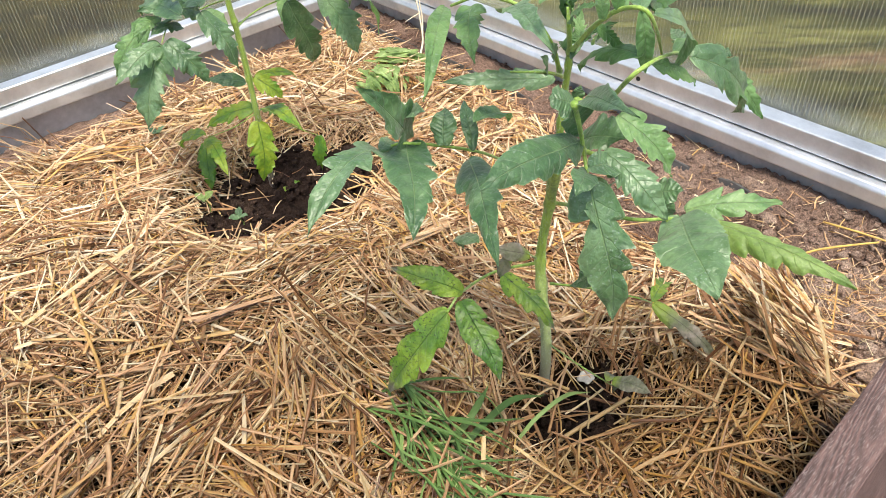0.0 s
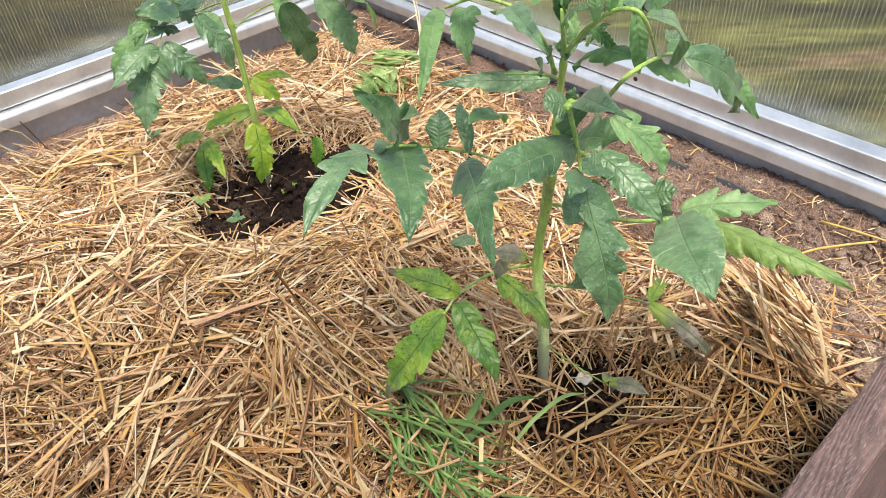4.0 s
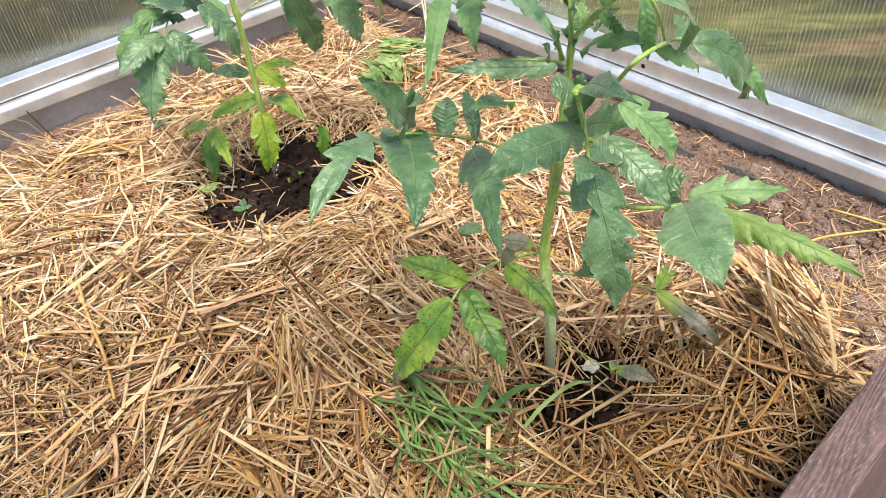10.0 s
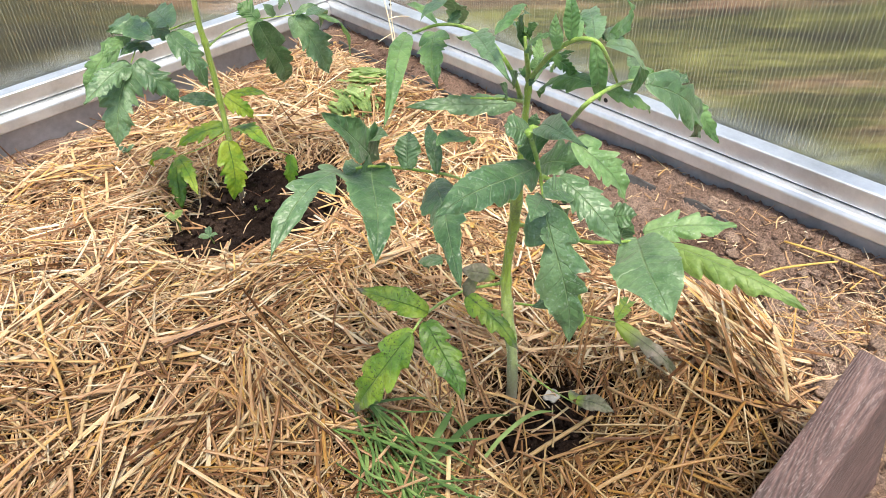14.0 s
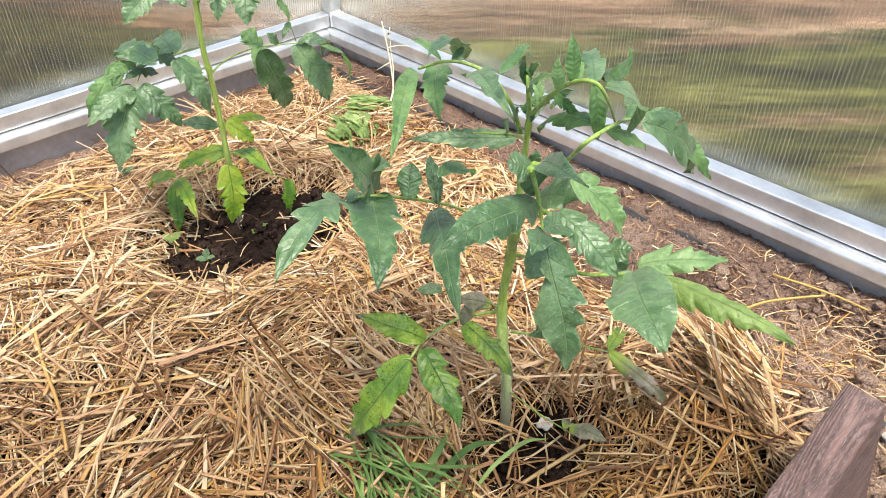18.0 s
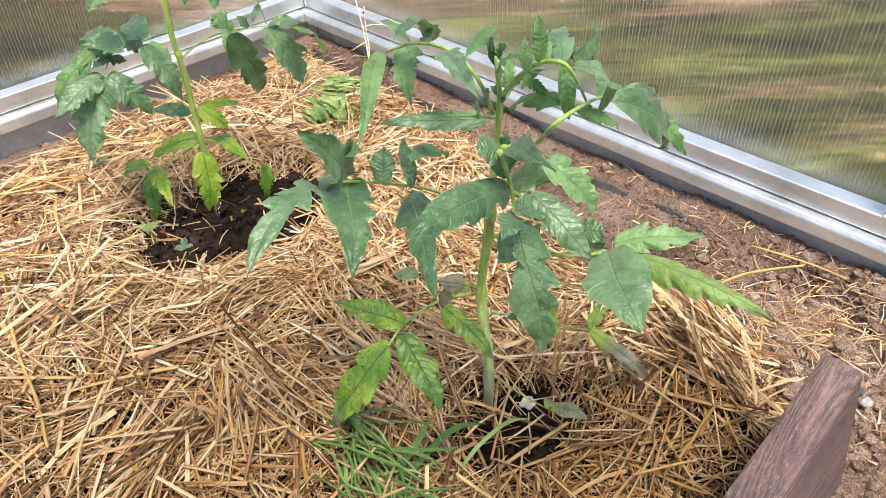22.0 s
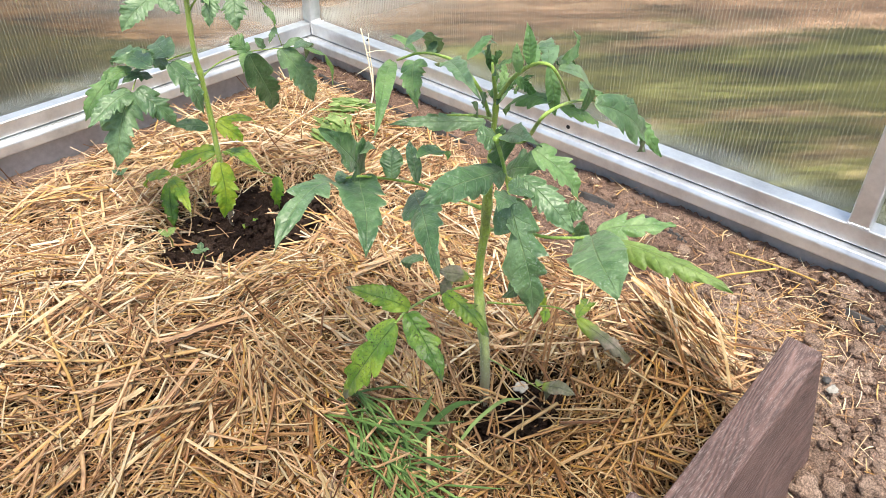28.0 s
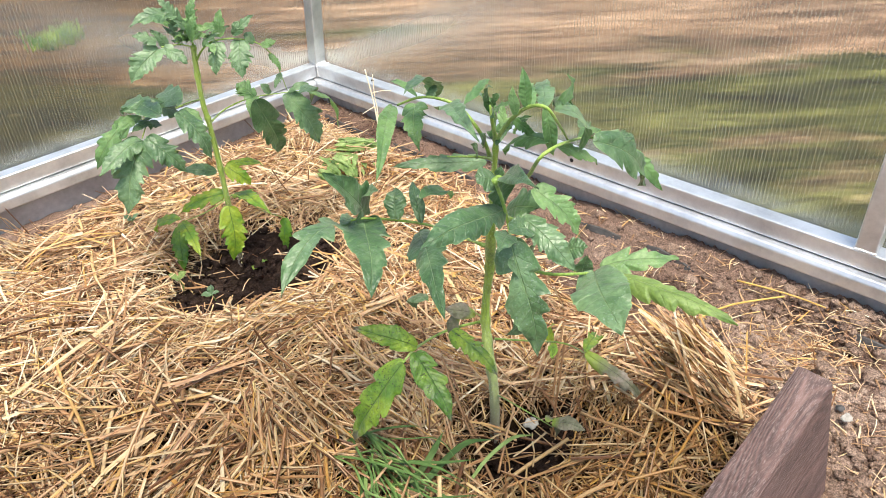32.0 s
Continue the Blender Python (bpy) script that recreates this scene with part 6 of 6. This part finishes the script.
bits = thing("straw_bits", "short stray bits of pale straw on the soil", "straw", kind="stuff")
v, f = [], []
rng = random.Random(88)
for _ in range(620):
    x, y = beside_end(rng)
    L = rng.uniform(0.006, 0.045) * rng.uniform(0.5, 1)
    k = len(v)
    v += stalk((x, y, soil_z(x, y) + 0.004), rng.uniform(0, 6.28), rng.gauss(0, 0.15), L, rng.uniform(0.0006, 0.0020), 0.0008, rng.gauss(0, 0.16), rng)
    f += stalk_faces(k)
for _ in range(60):
    x, y = in_hole(rng)
    k = len(v)
    v += stalk((x, y, soil_z(x, y) + 0.019), rng.uniform(0, 6.28), rng.gauss(0, 0.12), rng.uniform(0.01, 0.06), rng.uniform(0.0008, 0.0024), 0.0010, rng.gauss(0, 0.15), rng)
    f += stalk_faces(k)
for _ in range(420):
    x, y = (-0.10 + rng.gauss(0, 0.045), -1.015 + rng.gauss(0, 0.030)) if rng.random() < 0.6 else (-0.19 + rng.gauss(0, 0.045), -0.965 + rng.gauss(0, 0.045))
    if x > -0.012:
        continue
    k = len(v)
    v += stalk((x, y, soil_z(x, y) + rng.uniform(0.003, 0.010)), rng.uniform(0, 6.28), rng.gauss(0, 0.2), rng.uniform(0.010, 0.050), rng.uniform(0.0005, 0.0018), 0.0007, rng.gauss(0, 0.2), rng)
    f += stalk_faces(k)
# fine chaff trodden into the soil beside the mulch
for _ in range(420):
    x, y = rng.uniform(-0.26, -0.012), rng.uniform(-1.22, -0.84)
    if y > -1.03 and x < straw_edge(y) - 0.02:
        continue
    k = len(v)
    v += stalk((x, y, soil_z(x, y) + rng.uniform(0.001, 0.006)), rng.uniform(0, 6.28), rng.gauss(0, 0.25), rng.uniform(0.004, 0.030), rng.uniform(0.0005, 0.0018), 0.0007, rng.gauss(0, 0.15), rng)
    f += stalk_faces(k)
# loose straws across the grass and over the planting hole
for _ in range(70):
    x, y = (-0.562 + rng.gauss(0, 0.020), -0.845 + rng.gauss(0, 0.038)) if rng.random() < 0.65 else (-0.430 + rng.gauss(0, 0.035), -0.875 + rng.gauss(0, 0.018))
    k = len(v)
    v += stalk((x, y, max(straw_h(x, y), -0.055) + rng.uniform(0.004, 0.016)), rng.uniform(0, 6.28), rng.gauss(0, 0.2), rng.uniform(0.02, 0.075), rng.uniform(0.0008, 0.0030), 0.0009, rng.gauss(0, 0.2), rng)
    f += stalk_faces(k)
# a tuft that fans up at the mulch's edge
for _ in range(210):
    x, y = -0.258 + rng.gauss(0, 0.030), -0.945 + rng.gauss(0, 0.022)
    k = len(v)
    up, L = rng.uniform(0.15, 1.15), rng.uniform(0.035, 0.095)
    v += stalk((x, y, straw_h(x, y) + rng.uniform(0.0, 0.008) + 0.35 * L * math.sin(up)), rng.gauss(2.2, 0.55), up, L, rng.uniform(0.0010, 0.0046), 0.0009, rng.gauss(0, 0.1), rng)
    f += stalk_faces(k)
# a tuft of ochre stalks that stands up out of the mulch
for _ in range(46):
    x, y = -0.622 + rng.gauss(0, 0.012), -0.738 + rng.gauss(0, 0.008)
    k = len(v)
    up, L = rng.uniform(0.55, 1.25), rng.uniform(0.035, 0.070)
    v += stalk((x, y, straw_h(x, y) + 0.004 + 0.42 * L * math.sin(up)), rng.gauss(0.9, 0.6), up, L, rng.uniform(0.0012, 0.0036), 0.0010, rng.gauss(0, 0.06), rng)
    f += stalk_faces(k)
# stray straws over the soil along the long wall
for _ in range(170):
    x = rng.uniform(-1.0, -0.15)
    y = side_edge(x) + abs(rng.gauss(0, 0.022)) - 0.008
    if y > -0.012:
        continue
    up, L = abs(rng.gauss(0, 0.3)), rng.uniform(0.015, 0.075)
    k = len(v)
    v += stalk((x, y, soil_z(x, y) + 0.006 + 0.4 * L * math.sin(up)), rng.uniform(0, 6.28), up, L, rng.uniform(0.0008, 0.0030), 0.0009, rng.gauss(0, 0.1), rng)
    f += stalk_faces(k)
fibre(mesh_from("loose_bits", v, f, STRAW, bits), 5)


# ---- green clump of grass, wilted cut leaves, twig, shell, sprouts ----
def m_grass(name):
    m, nt, b = material(name)
    rnd = nt.nodes.new("ShaderNodeObjectInfo").outputs["Random"]
    n = noise_tex(nt, 120, 4, 0.6, stretch=(0.2, 1, 1))
    c = mix(nt, 0.45, ramp(nt, rnd, [(0.0, (0.045, 0.095, 0.020)), (0.5, (0.085, 0.155, 0.038)), (1.0, (0.19, 0.27, 0.085))]),
            ramp(nt, n, [(0.3, (0.25, 0.25, 0.25)), (0.7, (0.75, 0.75, 0.75))]), "OVERLAY")
    nt.links.new(c, b.inputs["Base Color"])
    b.inputs["Roughness"].default_value = 0.6
    b.inputs["Specular IOR Level"].default_value = 0.3
    return m


GRASS = m_grass("grass_blade")


def blade(parent, pts, w, seed):
    """A grass blade: a thin folded ribbon along a curve."""
    c = curve_points(pts, 7)
    bm = bmesh.new()
    rows = []
    n = len(c)
    for i, q in enumerate(c):
        t = i / (n - 1)
        d = (c[min(i + 1, n - 1)] - c[max(i - 1, 0)]).normalized()
        s = d.cross(Vector((0.3, -0.4, 1))).normalized()
        u = s.cross(d)
        h = w / 2 * min(1, (1 - t) * 3.5) * (0.75 + 0.25 * min(1, t * 5)) + 0.0002
        rows.append([bm.verts.new(p) for p in (q - s * h + u * h * 0.18, q - u * 0.0002, q + s * h + u * h * 0.18)])
    for a, b in zip(rows, rows[1:]):
        for k in (0, 1):
            bm.faces.new((a[k], a[k + 1], b[k + 1], b[k])).smooth = True
    return part("blade", bm, GRASS, parent)


clump = thing("grass_clump", "clump of cut green grass blades lying on the straw", "grass")
rng = random.Random(31)
for k in range(84):
    t = rng.random()
    x0, y0 = -0.560 + rng.gauss(0, 0.011) - 0.018 * t, -0.785 - 0.085 * t + rng.gauss(0, 0.010)
    a = rng.gauss(-1.55, 0.42)
    L = rng.uniform(0.03, 0.090)
    z0 = straw_h(x0, y0) + rng.uniform(-0.004, 0.006)
    pts = [(x0, y0, z0)]
    for q in (0.35, 0.7, 1.0):
        x, y = x0 + math.cos(a) * L * q, y0 + math.sin(a) * L * q
        a += rng.gauss(0, 0.12)
        pts.append((x, y, max(z0, straw_h(x, y) + 0.003) + 0.008 * math.sin(q * 3.0) + rng.uniform(-0.002, 0.004)))
    blade(clump, pts, rng.uniform(0.0010, 0.0027), k)
for pts, w in (([(-0.573, -0.852, -0.030), (-0.532, -0.851, -0.016), (-0.493, -0.850, -0.016), (-0.468, -0.862, -0.022)], 0.0048),
               ([(-0.550, -0.838, -0.030), (-0.525, -0.837, -0.018), (-0.497, -0.828, -0.014)], 0.0052),
               ([(-0.549, -0.771, -0.016), (-0.546, -0.793, -0.012), (-0.545, -0.822, -0.022)], 0.0050),
               ([(-0.552, -0.768, -0.018), (-0.556, -0.790, -0.012), (-0.560, -0.815, -0.020)], 0.0030),
               ([(-0.506, -0.869, -0.036), (-0.486, -0.871, -0.024), (-0.456, -0.874, -0.022), (-0.434, -0.882, -0.030)], 0.0030)):
    blade(clump, pts, w, 9)

pile = thing("cut_leaves", "small heap of wilted pale green cut leaves on the straw", "cut leaves")
rng = random.Random(41)
for k in range(120):
    heap = k % 2
    cx, cy, ax, ay = ((-0.192, -0.305, 0.015, 0.020), (-0.126, -0.270, 0.020, 0.012))[heap]
    a = rng.gauss((-2.05, -0.75)[heap], 0.28)
    x, y = cx + rng.gauss(0, ax), cy + rng.gauss(0, ay)
    L = rng.uniform(0.022, 0.046)
    q = math.hypot((x - cx) / ax, (y - cy) / ay)
    z = straw_h(x, y) + 0.004 + 0.014 * math.exp(-q * q / 2) + 0.00006 * k
    leaflet(pile, (x - math.cos(a) * L / 2, y - math.sin(a) * L / 2, z), (x + math.cos(a) * L / 2, y + math.sin(a) * L / 2, z + rng.uniform(-0.008, 0.001)),
            rng.uniform(0.005, 0.011), LEAF_WILT, ("plain", "wide")[k % 2], 900 + k, 0.05, 0.9, "leaf", 22, 3)

TWIG = m_plain("dry_twig", (0.80, 0.70, 0.52), 0.6, 0, 200, 0.4, 0.3)
twig = thing("dry_twig", "pale dry branching twig standing by the wall", "twig")
part("stick", tube([(-0.088, -0.262, -0.075), (-0.058, -0.243, -0.052), (-0.050, -0.232, -0.026), (-0.044, -0.218, 0.009), (-0.040, -0.202, 0.048)], 0.0018, 0.0011, 7, 0.2), TWIG, twig, "", True)
part("stick", tube([(-0.058, -0.243, -0.052), (-0.046, -0.232, -0.022), (-0.041, -0.222, 0.006), (-0.034, -0.214, 0.040)], 0.0013, 0.0007, 6, 0.2), TWIG, twig, "", True)
part("side_shoot", tube([(-0.044, -0.218, 0.009), (-0.030, -0.226, 0.011), (-0.016, -0.238, 0.010)], 0.0011, 0.0006, 6, 0.2), TWIG, twig, "", True)
part("side_shoot", tube([(-0.047, -0.227, -0.012), (-0.058, -0.220, -0.018), (-0.066, -0.213, -0.024)], 0.0010, 0.0006, 6, 0.2), TWIG, twig, "", True)

SHELL = m_plain("white_shell", (0.36, 0.34, 0.30), 0.6, 0, 160, 0.6, 0.4)


def shell(name, at, r, seed, label):
    bm = bmesh.new()
    bmesh.ops.create_icosphere(bm, subdivisions=3, radius=r)
    off = Vector((seed, 2, 7))
    for q in bm.verts:
        k = 1 + 0.45 * noise.noise(q.co / r * 1.6 + off)
        bowl = 0.30 * r * (q.co.x ** 2 + q.co.y ** 2) / r ** 2
        q.co = Vector((q.co.x * k * (1.2 if q.co.y > 0 else 0.85), q.co.y * k * 0.85, q.co.z * 0.22 + bowl))
    ob = finish(name, bm, SHELL, None, "", True)
    ob.location = at
    return tagged(ob, label, "shell")


shell("shell_fragment", (-0.412, -0.862, -0.050), 0.0080, 5, "broken white shell fragment lying by the stem")
shell("shell_fragment", (-0.182, -1.076, -0.076), 0.006, 6, "small white shell fragment on the soil")
ob = finish("dark_pebble", lump(8, 0.0042, sub=3, flat=0.8), BLACK, None, "", True)
ob.location = (-0.170, -1.066, -0.077)
tagged(ob, "small dark pebble on the soil by the board", "pebble")

sprout = thing("seedling", "tiny yellow-green seedling in the moist soil", "seedling", at=(0, 0, 0))
part("stem", tube([(-0.414, -0.383, -0.095), (-0.414, -0.384, -0.086), (-0.414, -0.385, -0.080)], 0.0009, 0.0007, 6), STALK, sprout, "", True)
leaflet(sprout, (-0.414, -0.385, -0.080), (-0.425, -0.394, -0.078), 0.010, LEAF_YELLOW, "plain", 701, 0.1, 0.6)
leaflet(sprout, (-0.414, -0.385, -0.080), (-0.400, -0.390, -0.077), 0.010, LEAF_YELLOW, "plain", 702, 0.1, 0.6)
for k, (x, y, z) in enumerate(((-0.516, -0.367, -0.055), (-0.501, -0.420, -0.062), (-0.493, -0.195, -0.045))):
    weed = thing("weed_leaf", "small grey-green weed leaves among the straw", "weed", "weeds")
    part("stem", tube([(x, y, z - 0.03), (x + 0.003, y, z - 0.012), (x, y, z)], 0.0009, 0.0006, 6), STALK, weed, "", True)
    for q in range(3):
        a = q * 2.1 + k
        leaflet(weed, (x, y, z), (x + math.cos(a) * 0.013, y + math.sin(a) * 0.013, z + 0.006), 0.009, LEAF if k else LEAF_WILT, "plain", 720 + k * 5 + q, 0.1, 0.5)

# a tuft of weeds on the earth beyond the long wall
tuft = thing("weed_tuft", "low bright green weed tuft on the bare earth outside", "weed", at=(-0.175, 0.86, -0.10))
rng = random.Random(51)
for k in range(34):
    a, r = rng.uniform(0, 6.28), rng.uniform(0, 0.05)
    p = Vector((math.cos(a) * r * 1.3, math.sin(a) * r, 0.0))
    q = p + Vector((math.cos(a) * rng.uniform(0.01, 0.03), math.sin(a) * rng.uniform(0.01, 0.03), rng.uniform(0.02, 0.06)))
    leaflet(tuft, p, q, rng.uniform(0.010, 0.020), LEAF_YELLOW, "plain", 800 + k, 0.12, 0.3, "leaf", 12, 2)
